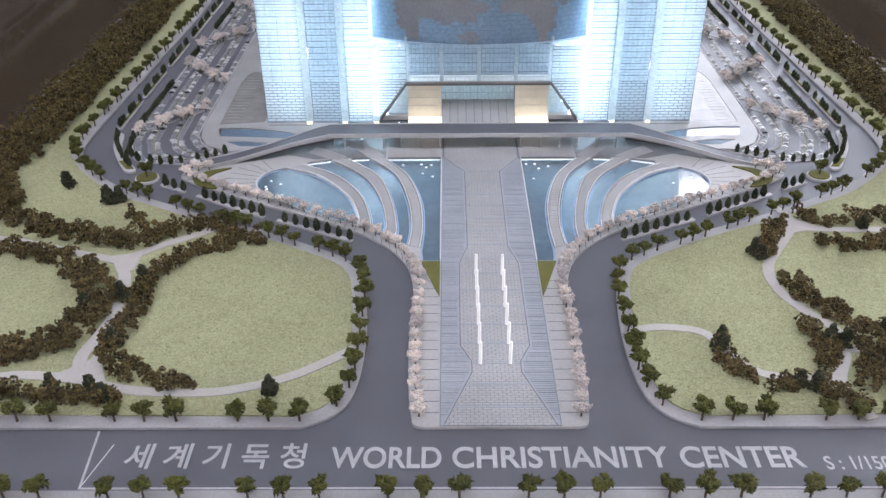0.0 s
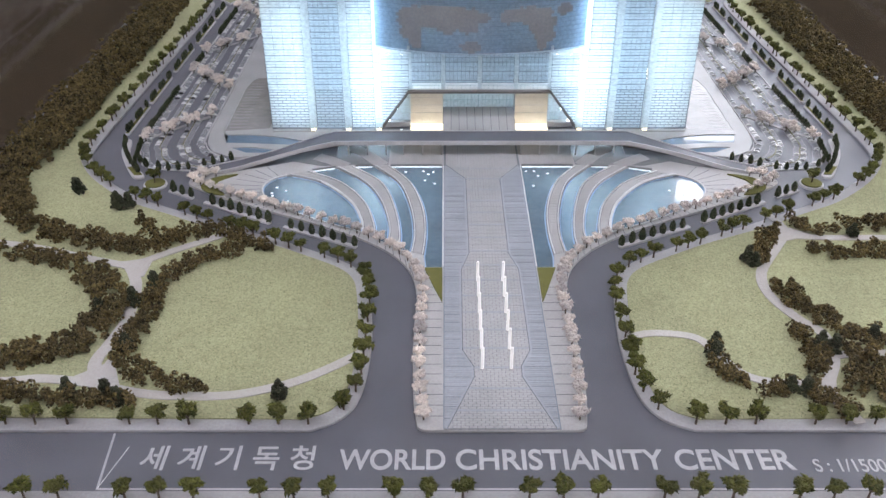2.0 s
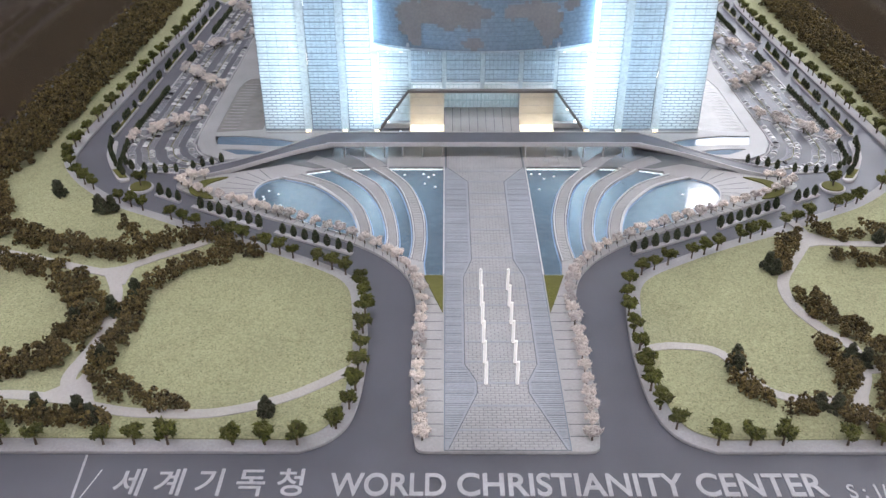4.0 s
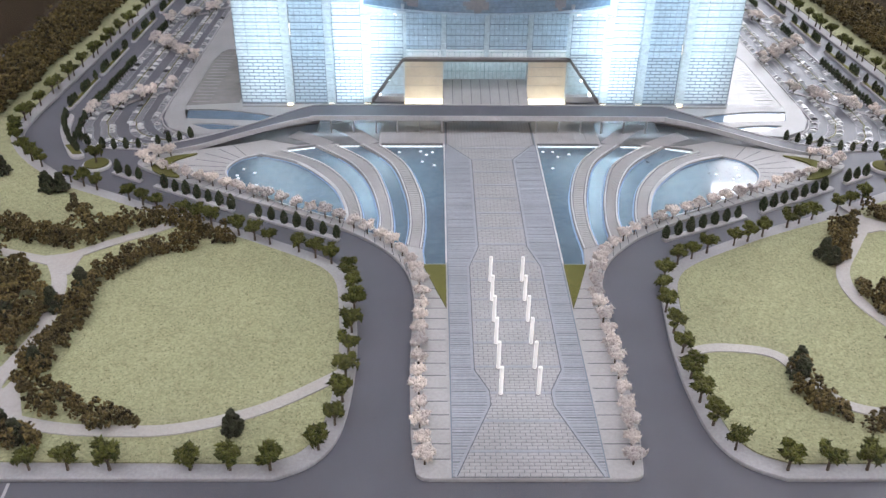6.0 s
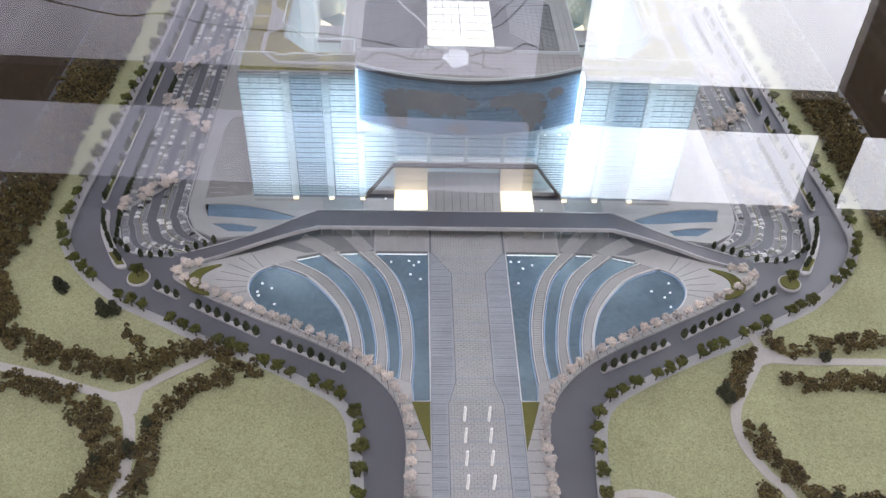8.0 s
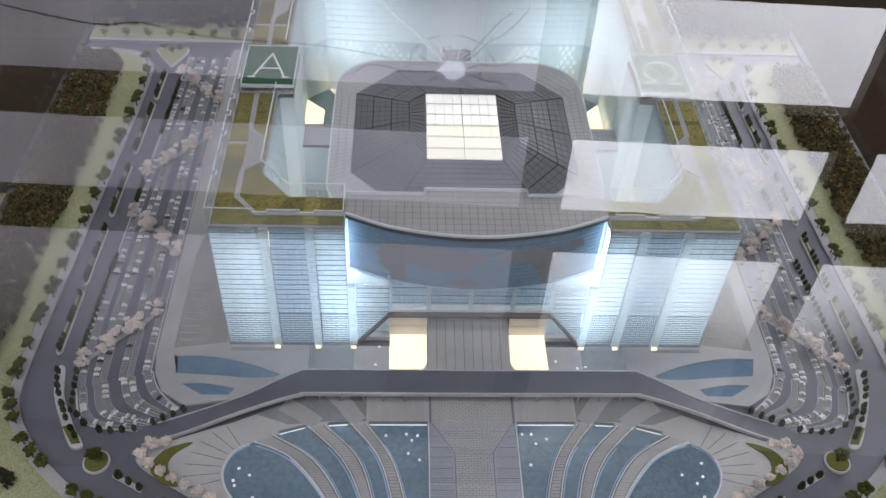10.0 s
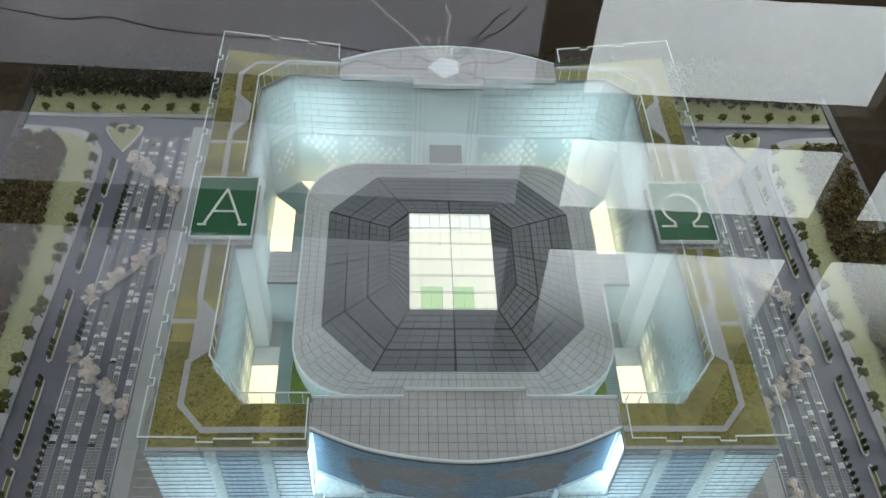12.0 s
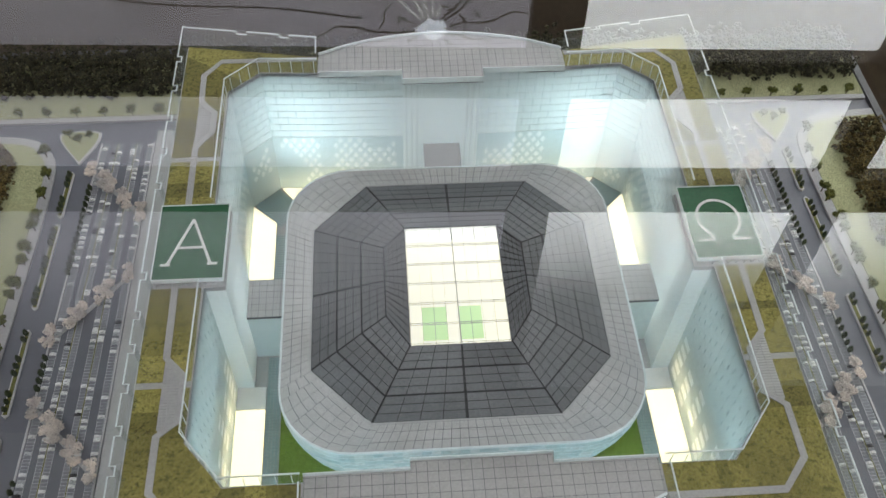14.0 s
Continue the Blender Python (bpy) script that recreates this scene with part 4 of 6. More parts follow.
for s in (-1, 1):
    line = [(-69.5, 586), (-69.5, 566.2), (-84, 566.2), (-84, 564.6), (-91, 564.6), (-91, 566.4), (-107.5, 566.4), (-107.5, 564.8), (-114.5, 564.8), (-114.5, 567), (-138.8, 567.4)]
    y, out = 567.4, True
    for y1 in (596, 612, 630, 648, 664, 684):
        line += [(-138.8, y1 - 4), (-136.6, y1 - 4), (-136.6, y1), (-138.8, y1)]
    for y1 in (735, 757, 779, 801, 823):
        line += [(-138.8, y1 - 4), (-136.6, y1 - 4), (-136.6, y1), (-138.8, y1)]
    line += [(-138.8, 847), (-110, 842.4), (-109.6, 840), (-104.2, 839.2), (-104.5, 841.6), (-87, 838.8), (-86.6, 836.4), (-81.6, 835.6), (-82, 838), (-67.4, 835.8), (-67.4, 823)]
    parapet(line if s < 0 else [(-x, y) for x, y in line], ROOF - 6, RAIL, building)
    inner = [(-67, 822.3), (-98, 824), (-114.3, 809), (-114.3, 728.4)]
    parapet(inner if s < 0 else [(-x, y) for x, y in inner], ROOF - 0.2, RAIL - 3.5, building)
    inner = [(-115.3, 682), (-115.8, 610), (-99.7, 590.7), (-69.4, 590.7)]
    parapet(inner if s < 0 else [(-x, y) for x, y in inner], ROOF - 0.2, RAIL - 3.5, building)
    bars = bmesh.new()
    for x, y, _ in along([(-115.8, 626), (-115.8, 610), (-99.7, 590.7), (-69.4, 590.7)], 6, 2) + along([(-67, 822.3), (-98, 824), (-114.3, 809), (-114.3, 794)], 6, 2):
        x = x if s < 0 else -x
        box(x - 0.15, x + 0.15, y - 0.15, y + 0.15, ROOF, ROOF + 8, bars)
    part("parapet_posts", bars, PALE_EDGE, building)

# Roof gardens: turf beds of differing height of pile, with a pale path.
WALK_S = [(-127.5, 684), (-127, 648.5), (-119.2, 640), (-119.2, 619.5), (-127, 613), (-127, 590), (-116, 577.5), (-70, 577.5)]
WALK_N = [(-126.5, 728), (-127, 769), (-119.5, 780.5), (-119.5, 793.5), (-127, 802), (-127.5, 822), (-119, 833), (-68, 833)]
for s in (-1, 1):
    flip = (lambda r: r) if s < 0 else mirrored
    for walk_line in (WALK_S, WALK_N):
        part("roof_path", plate(flip(band(walk_line, 3.0)), ROOF + 0.3, ROOF + 0.75), SIDEWALK, building, "pale grey path across the roof garden")
    for ring in ([(-127, 648), (-120.5, 640), (-120.5, 620), (-126, 614.5), (-127.3, 616), (-127.3, 646)], [(-126.8, 769), (-121, 780), (-121, 793), (-126.8, 801), (-128, 799), (-128, 771)]):
        terrace = part("roof_terrace", plate(flip(ring), ROOF + 0.28, ROOF + 0.5), SIDEWALK, building, "grey slatted terrace on the roof garden")
        tagged(part("slats", paved(flip(ring), ROOF + 0.5, 200, 1.3, 0.45, lift=0.3), GREY_TILE, terrace), kind="stuff")
    beds = []
    for y0, y1 in ((612, 624), (624, 634.5), (637.5, 650), (650, 660), (660, 664), (664, 674), (674, 684)):
        beds += [[(-138, y0), (-116, y0), (-116, y1), (-138, y1)]]
    for y0, y1 in ((728, 737), (737, 746), (746, 760), (763, 773), (773, 790), (790, 806)):
        beds += [[(-138, y0), (-114.5, y0), (-114.5, y1), (-138, y1)]]
    beds += [[(-138, 600), (-116, 612), (-138, 612)], [(-138, 569.5), (-108.2, 600.5), (-116, 609.8), (-116, 612), (-138, 600)], [(-138, 569.5), (-112, 569.5), (-99.9, 590.4), (-108.2, 600.5)],
             [(-112, 569.5), (-96, 569.5), (-96, 590.4), (-99.8, 590.4)], [(-96, 569.5), (-91, 569.5), (-91, 590.6), (-96, 590.6)], [(-91, 569.5), (-83, 569.5), (-83, 590.6), (-91, 590.6)],
             [(-83, 569.5), (-78, 569.5), (-78, 590.6), (-83, 590.6)], [(-78, 569.5), (-70, 569.5), (-70, 590.6), (-78, 590.6)],
             [(-138, 806), (-114.5, 806), (-114.5, 809.2), (-106, 817), (-138, 838)], [(-138, 838), (-106, 817), (-98.2, 824.2), (-112, 842), (-138, 846)], [(-112, 842), (-98.2, 824.2), (-67.5, 822.6), (-67.5, 835)]]
    for ring in beds:
        part("turf_bed", plate(flip(ring), ROOF, ROOF + 0.25, bevel=0.05), ROOF_GRASS, building)
    # Raised deck with its letter.
    deck = part("green_deck", plate(flip([(-137, 685), (-106, 685), (-106, 727), (-137, 727)]), 98, 99.6), GREEN_DECK, building, "dark green raised roof deck with a white letter")
    part("deck_edge", wall_along([(s * 137, 684.8), (s * 106, 684.8), (s * 106, 727.2), (s * 137, 727.2), (s * 137, 684.8)], 97.6, 100.1, 0.5), PALE_EDGE, deck)
    truss = bmesh.new()
    for i in range(8):
        xa, xb = s * (107 + i * 3.7), s * (107 + (i + 1) * 3.7)
        rod((xa, 685.3, 94.2), ((xa + xb) / 2, 685.3, 97.8), 0.18, truss, 4)
        rod(((xa + xb) / 2, 685.3, 97.8), (xb, 685.3, 94.2), 0.18, truss, 4)
    part("deck_truss", truss, PALE_EDGE, deck)
    cx = s * 121.5
    if s < 0:
        strokes = [[(cx - 9.5, 693), (cx, 718.5)], [(cx, 718.5), (cx + 9.5, 693)], [(cx - 6.6, 702.3), (cx + 6.6, 702.3)], [(cx - 12.5, 693), (cx - 8, 693)], [(cx + 8, 693), (cx + 12.5, 693)]]
    else:
        ring = [(cx + 10 * math.cos(radians(a)), 707.5 + 11 * math.sin(radians(a))) for a in range(-62, 243, 12)]
        strokes = [ring, [ring[0], (ring[0][0], 695)], [ring[-1], (ring[-1][0], 695)], [(ring[0][0] - 0.6, 695), (ring[0][0] + 7.5, 695)], [(ring[-1][0] - 7.5, 695), (ring[-1][0] + 0.6, 695)]]
    letter = bmesh.new()
    for k, stroke in enumerate(strokes):
        ribbon([(x, y, 99.62 + k * 0.012) for x, y in stroke], 1.25, 0.3, letter)
    part("letter", letter, WHITE_PAINT, deck, "white Greek letter A" if s < 0 else "white Greek letter omega")

# Court walls, lit from inside the ring: lapped courses over a lattice at the rear, slotted sheets at the front.
def lapped_courses(p, d, inward, length, parent):
    """Courses of long frosted panels in bond, each leaning out at its foot, with thin joints."""
    rows, ribs, ledges, z, odd = bmesh.new(), bmesh.new(), bmesh.new(), 46.2, 0
    while z < ROOF - 3:
        u = -5.0 if odd else 0.0
        while u < length:
            a, b = max(u, 0) + 0.12, min(u + 10, length) - 0.12
            if b - a > 0.8:
                low, high = inward * 0.85, inward * 0.25
                pa, pb = Vector(p) + d * a, Vector(p) + d * b
                rows.faces.new([rows.verts.new((*(q + off), h)) for q, off, h in ((pa, low, z + 0.12), (pb, low, z + 0.12), (pb, high, z + 4.98), (pa, high, z + 4.98))])
                if b < length - 1:
                    e = Vector(p) + d * (b + 0.12) + inward * 0.6
                    box(e.x - 0.13, e.x + 0.13, e.y - 0.13, e.y + 0.13, z + 0.3, z + 4.8, ribs)
            u += 10
        ra, rb = Vector(p) + inward * 0.55, Vector(p) + d * length + inward * 0.55
        ribbon([(ra.x, ra.y, z - 0.13), (rb.x, rb.y, z - 0.13)], 1.0, 0.26, ledges)
        z, odd = z + 5.1, not odd
    tagged(part("wall_panels", rows, COURT, parent), kind="stuff")
    tagged(part("wall_joints", ribs, PALE_JOINT, parent), kind="stuff")
    tagged(part("wall_ledges", ledges, LEDGE, parent), kind="stuff")


def lattice(p, d, inward, length, parent):
    """A thin cover sheet on the lower wall, pierced by groups of diamonds where the light comes through."""
    bm, n, high = bmesh.new(), max(round(length / 5.6), 1), 8.4
    wide = length / n
    phase = facade_rng.uniform(0, math.tau)
    for j in range(-1, 13):
        for i in range(-1, n + 1):
            u, zc = (i + (0.5 if j % 2 else 0.0)) * wide, 5.0 + j * high / 2
            group = math.sin(u / 6.1 + phase) + math.cos(zc / 7.5 + phase)
            pierced = group > -0.35 and 9 < zc < 44 and 3 < u < length - 3

            def corner(e, h, f):
                return min(max(u + e * f, 0.0), length), min(max(zc + h * f, 1.0), 46.0)

            shape = ((-wide / 2, 0), (0, -high / 2), (wide / 2, 0), (0, high / 2))
            outer_ring = [corner(e, h, 1.0) for e, h in shape]
            if max(c[0] for c in outer_ring) - min(c[0] for c in outer_ring) < 0.2 or max(c[1] for c in outer_ring) - min(c[1] for c in outer_ring) < 0.2:
                continue
            inner_ring = [corner(e, h, 0.66) for e, h in shape]
            pieces = [(outer_ring[k], outer_ring[(k + 1) % 4], inner_ring[(k + 1) % 4], inner_ring[k]) for k in range(4)] if pierced else [outer_ring]
            for piece in pieces:
                bm.faces.new([bm.verts.new((*(Vector(p) + d * e + inward * 0.45), h)) for e, h in piece])
    tagged(part("wall_lattice", bm, COVER, parent), kind="stuff")


def slots(p, d, inward, length, parent):
    """A cover sheet with stacks of lying slots low down that let the light through, and short joints above."""
    bm, ribs = bmesh.new(), bmesh.new()

    def sheet(u0, u1, z0, z1):
        if u1 - u0 > 0.05:
            bm.faces.new([bm.verts.new((*(Vector(p) + d * u + inward * 0.3), h)) for u, h in ((u0, z0), (u1, z0), (u1, z1), (u0, z1))])

    groups = max(round(length / 15.5), 1)
    pitch = length / groups
    sheet(0, length, 0.6, 6.0)
    for j in range(5):
        z, last = 6.0 + j * 7.2, 0.0
        for g in range(groups):
            u = (g + 0.24) * pitch + facade_rng.uniform(-0.4, 0.4)
            if (j == 4 and g % 2) or (j == 0 and g % 3 == 2):
                continue
            sheet(last, u, z, z + 4.4)
            last = u + pitch * 0.54
        sheet(last, length, z, z + 4.4)
        sheet(0, length, z + 4.4, z + 7.2)
    sheet(0, length, 42.0, ROOF - 0.3)
    for j in range(8):
        u = 3.0 if j % 2 else 8.0
        while u < length - 1:
            e = Vector(p) + d * u + inward * 0.4
            box(e.x - 0.14, e.x + 0.14, e.y - 0.14, e.y + 0.14, 50 + j * 5.1, 53.6 + j * 5.1, ribs)
            u += 10
    tagged(part("wall_slots", bm, SLOT_COVER, parent), kind="stuff")
    tagged(part("wall_joints", ribs, PALE_JOINT, parent), kind="stuff")


LEDGE = lit_acrylic("pale_ledge", (0.97, 0.99, 1.0), 0.4, 0.0)
PALE_JOINT = surface("pale_teal_joint", (0.38, 0.47, 0.50), (0.46, 0.56, 0.59), 800, 30, 0.5, 0.0)
for s in (-1, 1):
    pts = COURT_HALF if s < 0 else [(-x, y) for x, y in COURT_HALF]
    for k, (p, q) in enumerate(zip(pts, pts[1:])):
        sheet = bmesh.new()
        sheet.faces.new([sheet.verts.new(v) for v in ((*p, 0.4), (*q, 0.4), (*q, ROOF - 0.2), (*p, ROOF - 0.2))])
        wall = part("court_wall", sheet, COURT, building)
        d, length = (Vector(q) - Vector(p)).normalized(), (Vector(q) - Vector(p)).length
        inward = Vector((-d.y, d.x)) * (1 if s < 0 else -1)
        if k < 4:
            lapped_courses(p, d, inward, length, wall)
            lattice(p, d, inward, length, wall)
        elif k in (7, 8, 9):
            slots(p, d, inward, length, wall)

# Court floor, glowing strips, teal walks and planted corners.
court_floor = part("court_floor", plate([(x, y) for x, y in court], 0.05, 0.5), GREY_TILE, building)
TEAL = surface("teal_tile", (0.26, 0.34, 0.35), (0.34, 0.43, 0.44), 900, 30, 0.4, 0.05)
for s in (-1, 1):
    flip = (lambda r: r) if s < 0 else mirrored
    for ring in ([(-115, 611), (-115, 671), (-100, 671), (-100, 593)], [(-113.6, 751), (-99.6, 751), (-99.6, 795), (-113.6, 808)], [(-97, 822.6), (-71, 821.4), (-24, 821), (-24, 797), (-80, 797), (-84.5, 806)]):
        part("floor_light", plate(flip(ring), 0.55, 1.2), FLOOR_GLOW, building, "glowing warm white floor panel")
    part("floor_step", plate(flip([(-114.8, 671.4), (-114.8, 684), (-100, 684), (-100, 671.4)]), 0.55, 1.6), WHITE_PAINT, building, "pale unlit slab at the end of the floor panel")
    for ring, turn in (([(-99.6, 593), (-92, 593), (-92, 702), (-99.6, 702)], 0), ([(-99.2, 726), (-91, 726), (-91, 786), (-99.2, 786)], 0), ([(-113, 809), (-99, 822), (-84, 805), (-97, 792)], 45)):
        tagged(part("court_walk", paved(flip(ring), 0.6, 1.7, 1.7, 0.25, turn), TEAL, court_floor), kind="stuff")
    part("court_garden", plate(flip([(-91.6, 596), (-40, 596), (-40, 610), (-91.6, 690)]), 0.55, 1.4), COURT_GRASS, court_floor)
    # Link between ring and hall.
    lo, hi = sorted((s * 87.2, s * 105.6))
    link = part("link_bridge", box(lo, hi, 702.5, 725.5, 38.5, 40.2), JOINT, building, "grey tiled link roof over a glass passage")
    tagged(part("roof_tiles", paved([(lo, 702.5), (hi, 702.5), (hi, 725.5), (lo, 725.5)], 40.2, 3.6, 3.8, 0.3), RIM_TILE, link), kind="stuff")
    part("link_glass", box(lo, hi, 703.2, 703.6, 0.5, 38.4), COURT, link)
part("core_link", box(-10.5, 10.5, 791, 814.8, 42, 44.5), GREY_TILE, building, "grey link roof to the rear wing")
core = bmesh.new()
core.faces.new([core.verts.new(v) for v in ((-22, 821.4, 0.4), (22, 821.4, 0.4), (22, 821.4, ROOF - 2), (-22, 821.4, ROOF - 2))])
part("court_wall", core, COURT, building)
for x in (-15, 0, 15):
    part("light_tube", rod((x, 831.4, 20), (x, 831.4, 84), 0.09, n=6), COURT_LED, building, "cool white light tube")
for x in (-20, -17, -14, 14, 17, 20):
    part("core_fin", box(x - 0.5, x + 0.5, 814.8, 815.8, 1, ROOF - 2), PALE_EDGE, building)

# The hall in the court: rim, glass wall, faceted roof and skylight.
rim_line = []
for cx, cy, a0 in ((52, 758, 0), (-52, 758, 90), (-52, 657, 180), (52, 657, 270)):
    for k in range(9):
        a = radians(a0 + k * 11.25)
        rim_line.append((cx + 34.5 * math.cos(a), cy + 34.5 * math.sin(a)))
bm = bmesh.new()
levels = [(1.0, 47.2), (1.0, 40), (0.985, 30), (0.955, 18), (0.92, 8), (0.90, 0.6)]
rings = [[bm.verts.new(((x * f), 707.5 + (y - 707.5) * f, z)) for x, y in rim_line] for f, z in levels]
for a, b in zip(rings, rings[1:]):
    for i in range(len(a)):
        bm.faces.new((a[i], a[(i + 1) % len(a)], b[(i + 1) % len(a)], b[i]))
hall = part("hall_drum", bm, COURT, building, "rounded lit glass drum under the hall roof", smooth=True)
OCT = [(-72, 666), (-44, 637), (44, 637), (72, 666), (72, 750.5), (44, 780), (-44, 780), (-72, 750.5)]
MID = [(-35.5, 690, 55.6), (-24.5, 674, 53.6), (24.5, 674, 53.6), (35.5, 690, 55.6), (35.5, 731.5, 55.6), (24.5, 745.3, 53.6), (-24.5, 745.3, 53.6), (-35.5, 731.5, 55.6)]
SKY = [(-24.3, 674.2, 52.9), (24.3, 674.2, 52.9), (24.3, 745, 52.9), (-24.3, 745, 52.9)]
rim = part("hall_rim", plate(rim_line, 46.5, 48, [OCT]), JOINT, building, "pale grey tiled rim round the hall roof")
tiles = bmesh.new()
n = len(rim_line)
dense = []
for i in range(n):
    a, b = rim_line[i], rim_line[(i + 1) % n]
    steps = max(int((Vector(b) - Vector(a)).length / 4.2), 1)
    dense += [(a[0] + (b[0] - a[0]) * k / steps, a[1] + (b[1] - a[1]) * k / steps) for k in range(steps)]


def to_oct(x, y):
    """Where the line from the hall's middle through a rim point meets the octagon."""
    c, d = Vector((0, 707.0)), Vector((x, y - 707.0)).normalized()
    best = 1e9
    for (x0, y0), (x1, y1) in zip(OCT, OCT[1:] + OCT[:1]):
        e, w = Vector((x1 - x0, y1 - y0)), Vector((x0, y0 - 707.0))
        den = d.x * e.y - d.y * e.x
        if abs(den) > 1e-9:
            t = (w.x * e.y - w.y * e.x) / den
            u = (w.x * d.y - w.y * d.x) / den
            if t > 0 and -1e-6 <= u <= 1 + 1e-6:
                best = min(best, t)
    return c + d * best


for i in range(len(dense)):
    a, b = dense[i], dense[(i + 1) % len(dense)]
    ia, ib = to_oct(*a), to_oct(*b)
    tiled_quad((*a, 48), (*b, 48), (ib.x, ib.y, 48), (ia.x, ia.y, 48), 1, max(int((Vector(a) - ia).length / 4.2), 1), 0.28, 0.25, tiles)
bmesh.ops.recalc_face_normals(tiles, faces=tiles.faces)
tagged(part("rim_tiles", tiles, RIM_TILE, rim), kind="stuff")
mosaic = bmesh.new()
for (f0, z0), (f1, z1) in zip(levels, levels[1:]):
    for sub in range(2):
        fa, fb, za, zb = (f0 + (f1 - f0) * (sub + e) / 2 for e in (0, 1)), None, z0 + (z1 - z0) * sub / 2, z0 + (z1 - z0) * (sub + 1) / 2
        fa, fb = fa
        for i in range(len(dense)):
            (xa, ya), (xb, yb) = dense[i], dense[(i + 1) % len(dense)]
            quad = [(xa, ya, fa, za - 0.15), (xb, yb, fa, za - 0.15), (xb, yb, fb, zb + 0.15), (xa, ya, fb, zb + 0.15)]
            mosaic.faces.new([mosaic.verts.new((x * (f + 0.004), 707.5 + (y - 707.5) * (f + 0.004), z)) for x, y, f, z in quad])
tagged(part("drum_panes", mosaic, MOSAIC, hall), kind="stuff")
part("rim_edge", ribbon([(x, y, 47.4) for x, y in rim_line + rim_line[:1]], 0.9, 1.3), PALE_EDGE, rim)
part("roof_kerb", ribbon([(x * 1.008, 708 + (y - 708) * 1.008, 47.9) for x, y in OCT + OCT[:1]], 1.0, 0.6), GREY_TILE, rim)
roof = part("hall_roof", solid([(x, y, 47.2) for x, y in OCT] + [(x, y, z - 0.5) for x, y, z in MID] + [(x, y, z - 0.5) for x, y, z in SKY],
                               [(i, (i + 1) % 8, 8 + (i + 1) % 8, 8 + i) for i in range(8)] + [(8, 16, 19, 15), (8, 9, 16), (14, 15, 19), (11, 12, 18, 17), (10, 11, 17), (12, 13, 18)]), BLACK_RIB, building, "dark faceted hall roof of slate panels")
for i in range(8):
    j = (i + 1) % 8
    a, b, c, d = Vector((*OCT[i], 48)), Vector((*OCT[j], 48)), Vector(MID[j]), Vector(MID[i])
    halves, columns = {0: (1, 6), 1: (2, 4)}[i % 2] if i in (0, 1, 2, 4, 5, 6) else (2, 6)
    for lo, hi in ((0.004, 0.33), (0.346, 0.664), (0.68, 0.992)):
        pa, pb, pc, pd = a.lerp(d, lo), b.lerp(c, lo), b.lerp(c, hi), a.lerp(d, hi)
        for h in range(halves):
            u0, u1 = h / halves + 0.006, (h + 1) / halves - 0.006
            part("slate_panel", tiled_quad(pa.lerp(pb, u0), pa.lerp(pb, u1), pd.lerp(pc, u1), pd.lerp(pc, u0), columns, 3, 0.42, 0.25), DARK_TILE, roof)
    part("roof_rib", rod((*OCT[i], 48.3), (*MID[i][:2], MID[i][2] + 0.15), 0.3, n=6), BLACK_RIB, roof)
for s in (-1, 1):
    pts = [Vector((s * x, y, z)) for x, y, z in ((-35.4, 731.3, 55.6), (-35.4, 690.2, 55.6), (-24.5, 674.4, 53.1), (-24.5, 744.8, 53.1))]
    quad = pts if s < 0 else [pts[1], pts[0], pts[3], pts[2]]
    part("slate_panel", tiled_quad(*quad, 14, 5, 0.36, 0.2), DARK_TILE, roof)
    part("roof_rib", rod((s * 35.5, 690, 55.8), (s * 35.5, 731.5, 55.8), 0.28, n=6), BLACK_RIB, roof)
# The well's floor and walls emit light themselves, in place of lamps inside.
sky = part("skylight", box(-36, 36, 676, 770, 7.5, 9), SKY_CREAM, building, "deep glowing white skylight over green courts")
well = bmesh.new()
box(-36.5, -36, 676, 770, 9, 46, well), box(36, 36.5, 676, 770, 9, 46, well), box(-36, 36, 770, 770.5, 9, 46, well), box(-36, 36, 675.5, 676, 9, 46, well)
part("well_wall", well, SKY_GLOW, sky, "glowing white wall of the skylight well")
truss = bmesh.new()
for y in (674.3, 685.8, 697.8, 709.8, 721.8, 733.6, 744.7):
    for d in (-0.55, 0.55):
        box(-24.2, 24.2, y + d - 0.1, y + d + 0.1, 53.0, 53.25, truss)
    for k in range(24):
        x = -24 + k * 2
        e = 0.5 if k % 2 else -0.5
        rod((x, y - e, 53.1), (x + 2, y + e, 53.1), 0.09, truss, 4)
box(-0.32, 0.32, 674, 745, 53.2, 53.8, truss)
box(-24.2, -23.8, 674, 745, 53.0, 53.6, truss), box(23.8, 24.2, 674, 745, 53.0, 53.6, truss)
part("skylight_frame", truss, KERB, sky)
for x in (-18, -12, -6, 6, 12, 18):
    part("glazing_bar", box(x - 0.13, x + 0.13, 674, 745, 52.7, 52.9), KERB, sky)
# The fields are given a glow as well, so that they look lit.
FIELD = glow("green_field", (0.56, 0.76, 0.44), 0.5)
for x0, x1 in ((-16.3, -2.6), (4.4, 16.6)):
    part("green_field", box(x0, x1, 703, 724.5, 9.02, 9.2), FIELD, sky)

